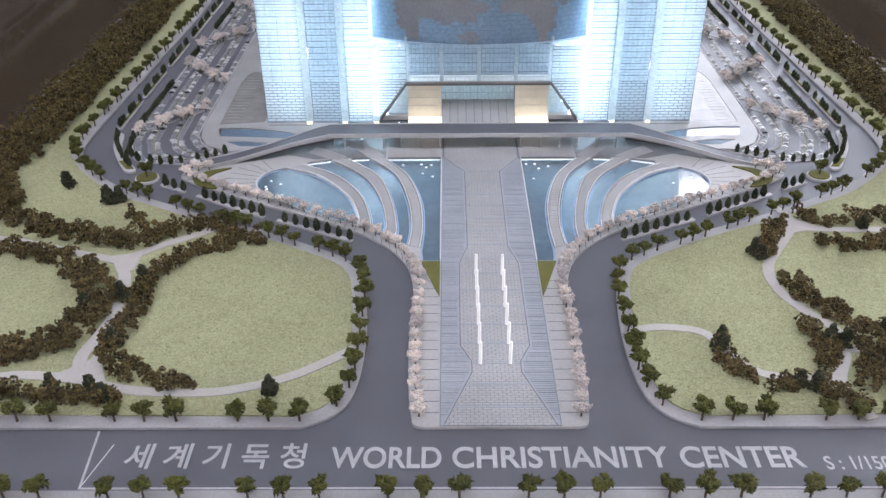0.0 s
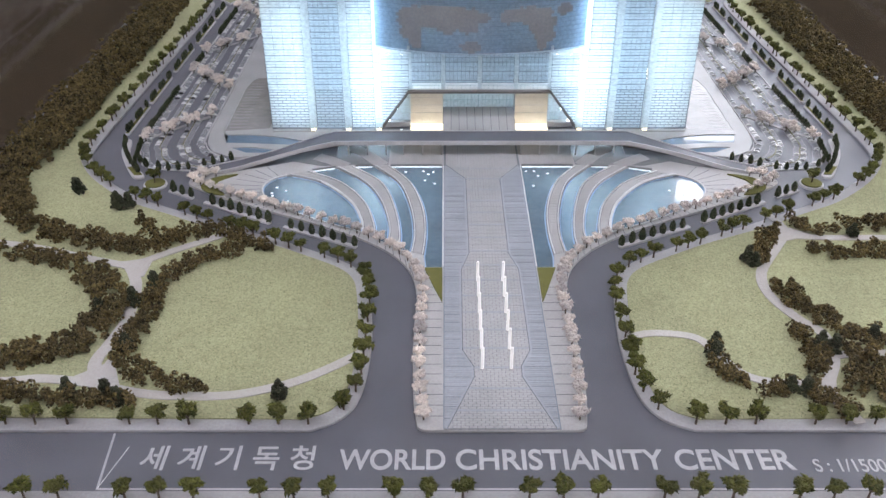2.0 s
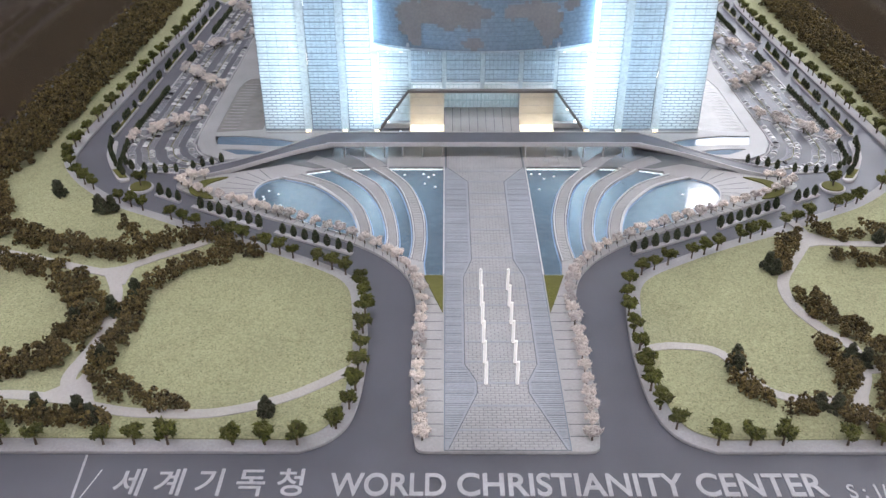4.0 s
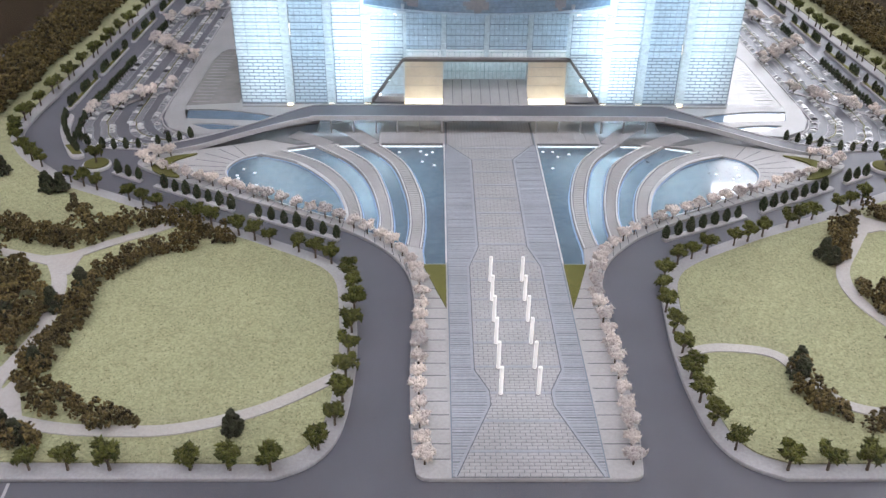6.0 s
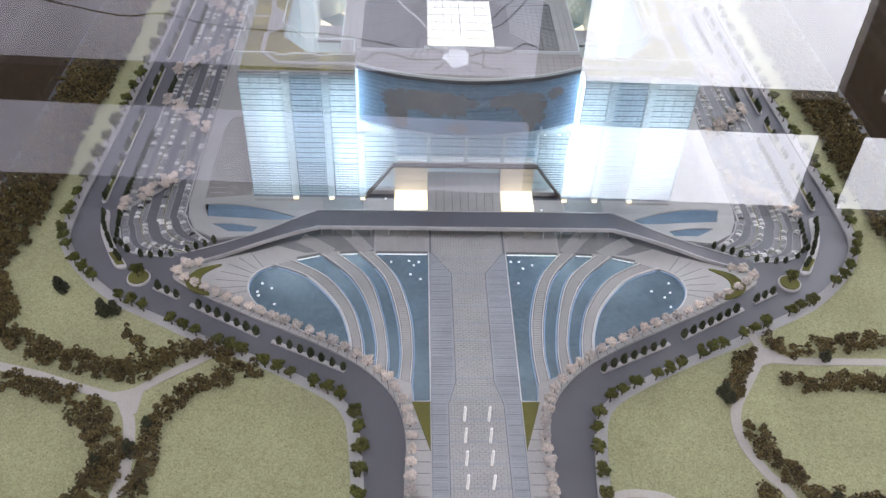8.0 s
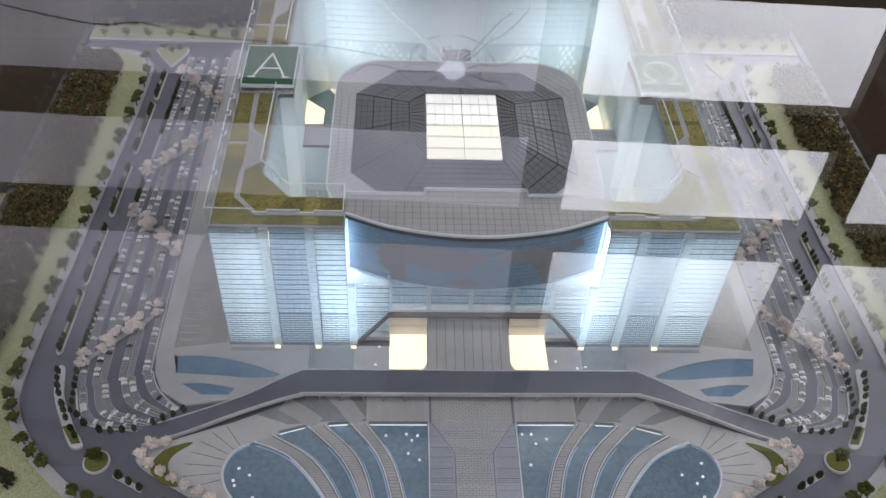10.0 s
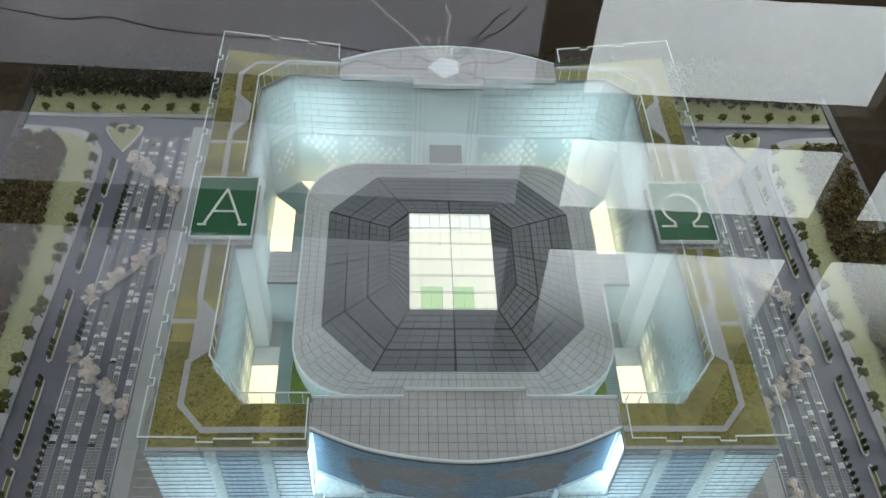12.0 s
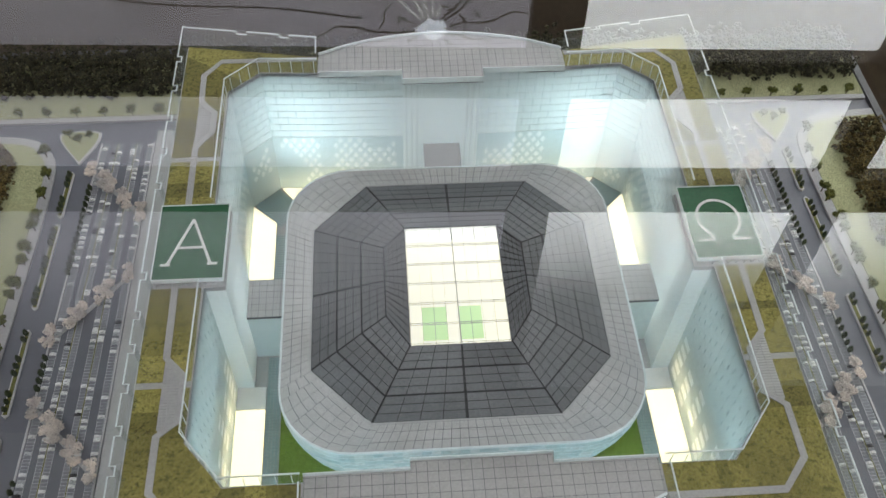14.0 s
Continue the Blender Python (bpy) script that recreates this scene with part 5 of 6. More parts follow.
# Light tubes inside the ring that shine through the frosted walls.
TUBES = [(128, 582, 3, 85, 1.3), (121, 581, 3, 85, 1.5), (100, 582, 3, 85, 0.85), (79, 581, 3, 85, 1.1), (73, 580, 3, 85, 1.7), (66.8, 576.5, 3, 51, 1.5), (60, 577, 29, 51, 0.9), (51, 577, 29, 51, 0.8), (60.5, 572, 2, 11, 0.7), (55, 572, 12, 24, 0.7),
         (112, 826, 36, 84, 1.3), (124, 800, 46, 84, 1.1), (124, 765, 46, 84, 1.1),
         (117, 706, 12, 84, 0.7), (126, 672, 50, 84, 0.95), (126, 646, 50, 84, 0.95), (126, 618, 50, 84, 0.95), (118, 589, 50, 84, 0.95)]
for s in (-1, 1):
    part("bay_cap", box(*sorted((s * 45.5, s * 69)), 567.2, 588, 52, 52.8), LIT, building)
    # Hidden warm rods, added so that the court walls look warm low down.
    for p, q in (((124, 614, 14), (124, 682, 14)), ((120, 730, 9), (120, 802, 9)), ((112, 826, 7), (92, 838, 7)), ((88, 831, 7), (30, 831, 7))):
        part("warm_tube", rod((s * p[0], p[1], p[2]), (s * q[0], q[1], q[2]), 1.9 if p[1] < 700 else 1.3, n=8), WARM_FILL, building, "hidden warm fill rod, added to tint the foot of the court wall")
    for k in range(15):
        x = 30 + k * 5
        part("light_tube", rod((s * x, 831.4, 27), (s * x, 831.4, 84), 0.12 + 0.33 * math.exp(-((x - 80) / 19) ** 2), n=6), COURT_LED, building, "cool white light tube")
    for x, y, z0, z1, r in TUBES:
        part("light_tube", rod((s * x, y, z0), (s * x, y, z1), r, n=8), LED if y < 583 else COURT_LED, building, "cool white light tube")
for x in (-34, -12, 12, 34):
    part("light_tube", rod((x, 586, 30), (x, 586, 56), 1.0, n=8), LED_LOW, building)
for x in (-46, -20, 20, 46):
    part("light_tube", rod((x, 584, 57), (x, 584, 88), 1.0, n=8), LED_LOW, building)
for x in (-62, 62):
    part("light_tube", rod((x, 655, 20), (x, 760, 20), 1.3, n=8), COURT_LED, building)
part("light_tube", rod((-60, 640, 20), (60, 640, 20), 1.5, n=8), COURT_LED, building)


# ---- planting ----
OCTA_V = np.array([(1, 0, 0), (-1, 0, 0), (0, 1, 0), (0, -1, 0), (0, 0, 1), (0, 0, -1)], float)
OCTA_F = [(0, 2, 4), (2, 1, 4), (1, 3, 4), (3, 0, 4), (2, 0, 5), (1, 2, 5), (3, 1, 5), (0, 3, 5)]
TETRA_V = np.array([(1, 1, 1), (-1, -1, 1), (-1, 1, -1), (1, -1, -1)], float) * 0.75
TETRA_F = [(0, 2, 1), (0, 1, 3), (0, 3, 2), (1, 2, 3)]


def chips(name, centres, size, material, rng, coarse=False, flat=1.0, long=1.0):
    """One mesh of many small uneven crumbs at the given places (in millimetres)."""
    base, faces = (TETRA_V, TETRA_F) if coarse else (OCTA_V, OCTA_F)
    c = np.asarray(centres, float)
    n, k = len(c), len(base)
    base = base * np.array((long, 1 / long ** 0.5, 1 / long ** 0.5))
    jit = 1 + rng.uniform(-0.45, 0.45, (n, k, 1))
    s = size * rng.uniform(0.55, 1.35, (n, 1, 1))
    q = rng.normal(size=(n, 4))
    q /= np.linalg.norm(q, axis=1, keepdims=True)
    w, x, y, z = q.T
    rot = np.stack([np.stack([1 - 2 * (y * y + z * z), 2 * (x * y - w * z), 2 * (x * z + w * y)], -1),
                    np.stack([2 * (x * y + w * z), 1 - 2 * (x * x + z * z), 2 * (y * z - w * x)], -1),
                    np.stack([2 * (x * z - w * y), 2 * (y * z + w * x), 1 - 2 * (x * x + y * y)], -1)], 1)
    v = np.einsum("nij,nkj->nki", rot, base[None] * jit) * s
    v[..., 2] *= flat
    v = (v + c[:, None, :]).reshape(-1, 3) * MM
    f = (np.arange(n)[:, None, None] * k + np.array(faces)[None]).reshape(-1, 3)
    me = bpy.data.meshes.new(name)
    me.vertices.add(len(v)), me.loops.add(f.size), me.polygons.add(len(f))
    me.vertices.foreach_set("co", v.ravel()), me.loops.foreach_set("vertex_index", f.ravel().astype(np.int32))
    me.polygons.foreach_set("loop_start", np.arange(0, f.size, 3, dtype=np.int32))
    me.update(calc_edges=True)
    me.materials.append(material)
    return me


def blob(rng, n, centre, radii):
    d = rng.normal(size=(n, 3))
    d /= np.linalg.norm(d, axis=1, keepdims=True)
    return np.array(centre) + d * np.array(radii) * rng.uniform(0.55, 1.0, (n, 1))


def tree(name, label, category, seed, height, spread, material, clumps, per_clump, chip, group, low=0.35, dome=0.8):
    """A trunk that forks into limbs, each ending in a clump of small leaves."""
    rng = np.random.default_rng(seed)
    ob = thing(name, label, category, group)
    bm = bmesh.new()
    fork = (rng.uniform(-0.15, 0.15), rng.uniform(-0.15, 0.15), height * low)
    rod((0, 0, -0.2), fork, height * 0.055, bm, 6, height * 0.04)
    places = []
    for i in range(clumps):
        a = math.tau * (i + rng.uniform(-0.3, 0.3)) / clumps
        r = spread * rng.uniform(0.45, 0.8) * (0.25 if i % 4 == 3 else 1)
        tip = (r * math.cos(a), r * math.sin(a), height * (low + (0.9 - low) * rng.uniform(0.35, 1.0)))
        rod(fork, tip, height * 0.03, bm, 5, height * 0.012)
        places.append(blob(rng, per_clump, tip, (spread * 0.42, spread * 0.42, spread * 0.36 * dome)))
    part("trunk", bm, BARK, ob)
    part("crown", chips("crown", np.concatenate(places), chip, material, rng, long=1.9), material, ob)
    return ob


def bush(name, label, seed, height, radius, material, n, chip, group):
    """A pointed evergreen: close leaves on a spindle."""
    rng = np.random.default_rng(seed)
    ob = thing(name, label, "bush", group)
    t = rng.uniform(0.0, 1.0, n)
    prof = radius * np.sin(np.pi * np.clip(0.18 + 0.82 * t, 0, 1)) ** 0.8
    a = rng.uniform(0, math.tau, n)
    pts = np.stack([prof * np.cos(a), prof * np.sin(a), 0.5 + t * (height - 0.5)], 1)
    part("trunk", rod((0, 0, -0.3), (0, 0, height * 0.6), radius * 0.18, n=5), BARK, ob)
    part("crown", chips("crown", pts, chip, material, rng), material, ob)
    return ob


def conifer(seed, height, radius, group):
    rng = np.random.default_rng(seed)
    ob = thing("dark_tree", "dark grey-green foam tree in the park", "tree", group)
    pts = []
    for k in range(9):
        z = height * (0.18 + 0.8 * k / 9)
        r = radius * (1 - 0.75 * k / 9) * rng.uniform(0.8, 1.15)
        for a in rng.uniform(0, math.tau, 5):
            pts.append(blob(rng, 9, (r * 0.6 * math.cos(a), r * 0.6 * math.sin(a), z), (r * 0.5, r * 0.5, height * 0.09)))
    part("trunk", rod((0, 0, -0.3), (0, 0, height * 0.8), 0.45, n=6, r2=0.15), BARK, ob)
    part("crown", chips("crown", np.concatenate(pts), 0.75, DARK_LEAF, rng), DARK_LEAF, ob)
    return ob


class Nursery:
    """Hands out copies of a few grown specimens, turned and sized at random."""

    def __init__(self, specimens, seed):
        self.specimens, self.rng, self.used = specimens, random.Random(seed), 0

    def plant(self, x, y, z=0.0, size=1.0):
        k = self.used
        ob = self.specimens[k % len(self.specimens)]
        m = at(x, y, z, self.rng.uniform(0, 360), size * self.rng.uniform(0.88, 1.12))
        self.used += 1
        if k < len(self.specimens):
            ob.matrix_basis = m
        else:
            made = copy_thing(ob, m)
            made.matrix_basis = m


street = Nursery([tree("street_tree", "small green street tree with a wire trunk", "tree", 20 + k, 9.6, 3.8, LEAF, 9, 40, 0.58, "street trees") for k in range(4)], 1)
cherry = Nursery([tree("cherry_tree", "pale pink blossoming cherry tree on the plaza edge", "tree", 40 + k, 6.4, 2.8, BLOSSOM, 10, 30, 0.5, "plaza cherry trees") for k in range(4)], 2)
lot_cherry = Nursery([tree("blossom_tree", "pale pink blossoming tree in the parking lot", "tree", 60 + k, 7.6, 3.5, BLOSSOM, 9, 30, 0.46, "parking lot blossom trees", 0.25) for k in range(3)], 3)
cypress = Nursery([bush("cypress_bush", "dark green pointed evergreen bush beside the road", 80 + k, 6.8, 1.45, CYPRESS, 260, 0.46, "roadside bushes") for k in range(3)], 4)
small_bush = Nursery([bush("hedge_bush", "dark green small bush on the road median", 90 + k, 5.4, 1.1, CYPRESS, 180, 0.42, "median bushes") for k in range(3)], 5)
darks = Nursery([conifer(100 + k, 9.0, 3.4, "dark park trees") for k in range(3)], 6)

# Street trees: along the front, the rear of the front road, and the kerbs.
for x in (-290, -278, -265):
    street.plant(x, 243, 0)
for k in range(-3, 6):
    for d in (0, 12.5, 25):
        x = -140 + 49.3 * k + d
        if -295 < x < 296:
            street.plant(x, 243.5, 0)
for s in (-1, 1):
    for x in (78, 90, 102, 126, 138.5, 150, 175, 188, 200, 225, 238, 250, 275, 288):
        street.plant(s * x, 282.5)
    street.plant(s * 64.5, 291)
    for y in (302, 313, 325, 338, 351, 364, 377, 386):
        street.plant(s * (59 + (1.5 if y in (302, 377) else 4 if y == 386 else 0)), y)
    for x, y in ((71, 397), (78, 401.5), (85.5, 406), (98.5, 412), (105.5, 415.5), (113, 419.5), (126.5, 427.5), (133, 431), (140, 434.5), (154, 442), (161.5, 446), (169, 450.5), (187, 460.5), (194.5, 464.5), (202, 468.5),
                 (222, 485), (229, 491), (236, 499), (245, 512), (249, 519), (253, 527), (254.5, 541), (254.5, 548), (254, 562), (253.5, 580), (253, 587), (252, 602), (251.5, 609), (251, 624), (250, 641), (249.5, 648),
                 (249, 664), (248.5, 672), (248, 690), (246.5, 706), (246, 713), (245, 730), (244, 748), (243.5, 755), (243, 772), (242.5, 780), (242, 797), (241.5, 805), (241.5, 822), (242, 838), (247, 857)):
        street.plant(s * (x - min(max((y - 500) / 40, 0), 1) * (2.5 if y < 720 else 0.5)), y, 0.4, 0.92)
    for x in range(18, 300, 18):
        street.plant(s * x, 892.5, 0.2, 0.8)
    street.plant(s * 196.5, 488.5, 0.8, 0.95)
    for x, y in ((-235, 873), (-228, 868), (-222, 872)):
        street.plant(-s * x, y, 0.4, 0.7)

# Cherries round the plaza edge.
edge = offset_line(apron[:-3], -3.0)
for s in (-1, 1):
    for x, y, _ in along(edge[3:], 8.0, 0.5):
        cherry.plant(s * -x, y)
    for x, y in ((-168, 497),):
        cherry.plant(-s * x if s > 0 else x, y)
    # Blossom trees in rows across the parking lot.
    for x0, y0, x1, y1 in ((221, 553, 184, 593), (219, 679, 182, 640), (219, 720, 181, 763), (217, 845, 180, 805)):
        for f, across in ((0.03, (0,)), (0.34, (-2.0, 2.0)), (0.67, (-2.0, 2.0)), (0.97, (0,))):
            for e in across:
                for d in (-3.4, 3.4):
                    lot_cherry.plant(s * (x0 + (x1 - x0) * f + e), y0 + (y1 - y0) * f + d - e * (y1 - y0) / (x0 - x1), ROAD, 0.95)
    # Evergreens.
    for x0, y0, x1, y1, step in ((70, 418, 112, 439, 6.8), (120, 443, 162, 467, 6.8), (170, 472, 186, 481, 6.8)):
        for x, y, _ in along([(x0, y0), (x1, y1)], step, 1):
            cypress.plant(s * x, y, -0.2)
    for x, y in ((213, 516), (208, 510.5), (199, 506.5), (193, 506), (187, 506.5), (181, 507.5), (172, 511.5), (167, 514), (162, 516.5), (157, 519.5)):
        small_bush.plant(s * x, y, 0, 1.05)
    for y in (520, 526, 531, 536, 541, 546):
        small_bush.plant(s * (218 + (y - 520) * 0.13), y, ROAD, 0.95)
    for y0, y1 in ((560, 640), (690, 712), (765, 832)):
        y = y0
        while y < y1:
            small_bush.plant(s * (222.3 - (y - 560) * 0.026), y, ROAD, 0.95)
            y += 4.6
    for y0, y1 in ((560, 606), (614, 662), (676, 726), (742, 800), (808, 842)):
        y, k = y0 + 2, 0
        while y < y1:
            small_bush.plant(s * (235 - (y - 560) * 0.022), y, 0.2, 0.95)
            k += 1
            y += 4.4 if k % 3 else 12
    for x, y in ((231, 545), (230, 540), (228.5, 535), (226.5, 530), (223, 523), (221, 519), (218.5, 514), (214, 507), (211, 503)):
        small_bush.plant(s * x, y, 0.2, 1.05)
for x, y in ((-237, 478), (-240, 481), (-207, 459), (-203, 461), (-210, 462), (-92, 299.5), (-181, 302), (-164, 300), (-158, 296), (98, 333), (96, 326), (135, 399), (133, 404), (128, 302), (122, 304), (162, 300), (150, 330), (145, 333), (-166, 380), (-186, 358), (-165, 331), (-172, 366), (170, 338), (196, 428)):
    darks.plant(x, y - 2.0, 0.4)

# Brown foam hedges that follow the park paths.
HEDGES = [
    ([(-117, 419), (-130, 415), (-144, 411), (-155, 398), (-164, 380), (-162, 353), (-166, 332), (-158, 317), (-142, 308), (-126, 303)], 9),
    ([(-204, 393), (-190, 382), (-182, 361), (-185, 342), (-196, 331), (-208, 328), (-222, 322), (-240, 320)], 13),
    ([(-285, 420), (-253, 412), (-233, 407), (-205, 400)], 9),
    ([(-275, 470), (-260, 448), (-245, 437), (-222, 427), (-196, 418), (-178, 419), (-165, 429), (-152, 434)], 11),
    ([(-152, 434), (-140, 430), (-128, 424)], 7),
    ([(-290, 500), (-275, 478), (-262, 455)], 14),
    ([(-230, 303), (-205, 302), (-191, 300), (-177, 298), (-163, 298), (-148, 295)], 6.5),
    ([(-196, 446), (-186, 440), (-178, 432)], 6),
    ([(97, 334), (96, 320), (102, 311), (113, 305), (124, 304)], 6.5),
    ([(128, 304), (135, 298), (141, 290)], 7),
    ([(155, 431), (146, 421), (136, 402)], 8.5),
    ([(144, 387), (144, 369), (152, 355), (163, 342), (178, 338), (200, 336)], 8),
    ([(137, 347), (142, 334), (138, 314)], 8),
    ([(163, 415), (180, 411), (206, 413), (240, 410)], 8),
    ([(166, 441), (179, 436), (198, 438), (217, 441), (250, 446)], 9),
    ([(164, 335), (160, 318), (152, 300)], 13),
    ([(178, 330), (205, 318), (230, 305)], 16),
    ([(250, 446), (270, 462), (285, 486)], 16),
]
grow = np.random.default_rng(77)


def crust(rng, n):
    """Points close to the upper surface of a unit ball."""
    d = rng.normal(size=(n, 3))
    d[:, 2] = np.abs(d[:, 2]) * 0.9 - 0.15
    return d / np.linalg.norm(d, axis=1, keepdims=True) * rng.uniform(0.8, 1.05, (n, 1))


def foam_places(spots, per, radius, tall, base=0.4):
    out = []
    for x, y in spots:
        h = tall * grow.uniform(0.5, 1.2)
        r = radius * grow.uniform(0.7, 1.3)
        lobes = max(int(per / 13), 3)
        for c in blob(grow, lobes, (x, y, base + h * 0.4), (r * 0.75, r * 0.75, h * 0.5)):
            out.append(c + crust(grow, 13) * (r * 0.5, r * 0.5, r * 0.5))
    out = np.concatenate(out)
    out[:, 2] = np.maximum(out[:, 2], base)
    return out


for line, width in HEDGES:
    path, spots = curved([(x, y - 3.0) for x, y in line], 8), []
    width *= 1.15
    for x, y, heading in along(path, 2.6):
        n = max(int(width / 3.6), 1)
        for k in range(n):
            if grow.random() < 0.3:
                continue
            d = (k + 0.5 - n / 2) * width * 1.1 / n + grow.normal() * 0.9
            spots.append((x - math.sin(radians(heading)) * d + grow.uniform(-0.8, 0.8), y + math.cos(radians(heading)) * d))
    spots = [q for q in spots if abs(q[0]) < 298]
    tagged(part("hedge", chips("hedge", foam_places(spots, 78, 2.9, 7.8), 0.6, FOAM, grow), FOAM), "clumpy dark brown foam hedge along the path", "hedge", kind="stuff")

# Woods round the edges of the model.
WOOD_WEST = [(-300, 496), (-283, 482), (-272, 500), (-268, 540), (-266, 600), (-264, 700), (-262, 780), (-263, 845), (-272, 862), (-300, 866)]
WOOD_NORTH = [(-300, 908), (300, 908), (300, 950), (-300, 950)]
# The rear wood's darker foam puts the lack of light there into the colour.
for ring, tall, flock in ((WOOD_WEST, 12.5, FOAM), (mirrored(WOOD_WEST), 11.5, FOAM), (WOOD_NORTH, 22, SHADED_FOAM)):
    spots = []
    x = min(q[0] for q in ring)
    while x < max(q[0] for q in ring):
        y = min(q[1] for q in ring)
        while y < max(q[1] for q in ring):
            px, py = x + grow.uniform(-1.6, 1.6), y + grow.uniform(-1.6, 1.6)
            if inside(px, py, ring) and abs(px) < 300:
                spots.append((px, py))
            y += 3.9
        x += 3.9
    tagged(part("woodland", chips("woodland", foam_places(spots, 52, 3.1, tall), 0.75, flock, grow), flock), "dense dark foam woodland along the model's edge", "woodland", kind="stuff")

# Park paths.
PATHS = [([(-166, 304), (-150, 300), (-135, 298.5), (-112, 299), (-90, 306), (-75, 315), (-60, 327)], 4.2),
         ([(-166, 303), (-176, 318), (-174, 335), (-172, 352), (-176, 380), (-184, 397)], 5.0),
         ([(-181, 396), (-209, 405), (-235, 414), (-260, 420), (-300, 426)], 4.4), ([(-184, 397), (-167, 411), (-150, 423), (-138, 432)], 4.4), ([(-170, 306), (-195, 309.5), (-215, 307.5), (-260, 306), (-300, 306)], 4.4),
         ([(58, 334), (66, 340), (78, 341), (92, 337), (99, 323), (107, 311), (121, 306.5), (137, 307)], 3.8),
         ([(144, 282), (139, 302), (148, 322), (150, 340), (142, 353), (135, 372), (137, 391), (150, 412), (163, 431)], 4.6),
         ([(160, 427), (185, 425), (211, 425), (250, 424), (300, 420)], 4.2), ([(163, 430), (161, 442), (158, 450)], 4.2), ([(150, 325), (170, 327), (200, 322), (300, 316)], 4.0)]
for line, width in PATHS:
    path = curved(line, 8)
    tagged(part("path", plate(band(path, width * 1.15), 0.505, 0.95), PATH_PAVE), "pale smooth winding park path", "path", kind="structure")

for ring in ([(-192, 401), (-184, 402.5), (-174, 406), (-174.5, 388), (-179, 388)], [(-184, 309.5), (-172, 319), (-170.5, 326), (-160, 303), (-166, 301.5), (-176, 306)], [(154, 420), (160, 436), (166, 435), (176, 427.5), (166, 424)], [(141, 300), (146, 314), (136, 308.5)]):
    tagged(part("path", plate(ring, 0.506, 0.97), PATH_PAVE), "pale three-cornered path junction", "path", kind="structure")


# ---- bridge, walk, lamps, cars and lettering ----
bridge = thing("road_bridge", "slate grey curved road bridge before the building", "bridge")
FAR = [(-170, 512, -0.6), (-150, 518.5, 1.2), (-126, 526, 5.0), (-108, 534, 8.2), (-96, 539.3, 9.8), (-86, 540.3, 10.2), (0, 540, 10.4)]
NEAR = [(-176, 499, -0.6), (-152, 507, 1.2), (-128, 515.5, 5.0), (-106, 522, 8.4), (-93, 525, 9.8), (-86, 525.2, 10.2), (0, 525, 10.4)]
far, near = curved(FAR, 5), curved(NEAR, 5)
far, near = far + [(-x, y, z) for x, y, z in reversed(far[:-1])], near + [(-x, y, z) for x, y, z in reversed(near[:-1])]
bm = bmesh.new()
cols = [[bm.verts.new((f[0], f[1], f[2])), bm.verts.new(n), bm.verts.new((n[0], n[1], n[2] - 1.6)), bm.verts.new((f[0], f[1], f[2] - 1.6))] for f, n in zip(far, near)]
for a, b in zip(cols, cols[1:]):
    for i in range(4):
        bm.faces.new((a[i], b[i], b[(i + 1) % 4], a[(i + 1) % 4]))
bmesh.ops.recalc_face_normals(bm, faces=bm.faces)
part("deck", bm, ASPHALT, bridge)
part("near_parapet", ribbon([(x, y - 0.5, z - 1.9) for x, y, z in near], 0.9, 2.5), KERB, bridge, "pale parapet of the bridge")
part("far_parapet", ribbon([(x, y + 0.4, z - 1.6) for x, y, z in far], 0.7, 2.1), KERB, bridge)
for x in (-84, -72, -60, -49, -37, -25, 25, 37, 49, 60, 72, 84):
    part("pier", rod((x, 527, 0.1), (x, 527, 8.8), 0.45, n=8), KERB, bridge)
for s in (-1, 1):
    lo, hi = sorted((s * 25, s * 47))
    part("under_light", box(lo, hi, 541.2, 542, 4.5, 5.6), WHITE_GLOW, bridge, "white light line behind the bridge")
for s in (-1, 1):
    lo, hi = sorted((s * 26, s * 57))
    panels = bmesh.new()
    for k in range(5):
        w = (hi - lo) / 5
        box(lo + k * w + 0.2, lo + (k + 1) * w - 0.2, 513.5, 540, 0.02, 0.25, panels)
    tagged(part("plaza_slabs", panels, GREY_TILE), "grey slabs on the plaza under the bridge", "paving", kind="structure")

# The middle walk: light pavers between blue-grey boards.
def inner_edge(y):
    """Half width of the paver strip at y."""
    keys = [(279, 22.6), (311, 10.8), (318, 10.8), (329, 15.5), (395, 15), (410, 10.8), (494, 10.8), (512, 22.6), (540, 22.6)]
    for (a, wa), (b, wb) in zip(keys, keys[1:]):
        if a <= y <= b:
            return wa + (wb - wa) * (y - a) / (b - a)
    return 22.6


walk_base = thing("walkway", "long straight walkway of light pavers and boards", "walkway", kind="structure")
part("bed", box(-23.5, 23.5, 279.2, 541, 0.01, 0.12), surface("walk_bed", (0.17, 0.18, 0.20), (0.23, 0.24, 0.26), 800, 30, 0.7, 0.0), walk_base)
cache = {}


def slab_mesh(kind, w, d, material):
    key = (kind, round(w, 1), round(d, 2))
    if key not in cache:
        cache[key] = poly_mesh(box(-w / 2, w / 2, -d / 2, d / 2, 0, 0.2), kind)
        cache[key].materials.append(material)
    return cache[key]


pavers_far, y, odd, made = bmesh.new(), 279.6, 0, 0
LENGTH, COURSE = 3.3, 1.42
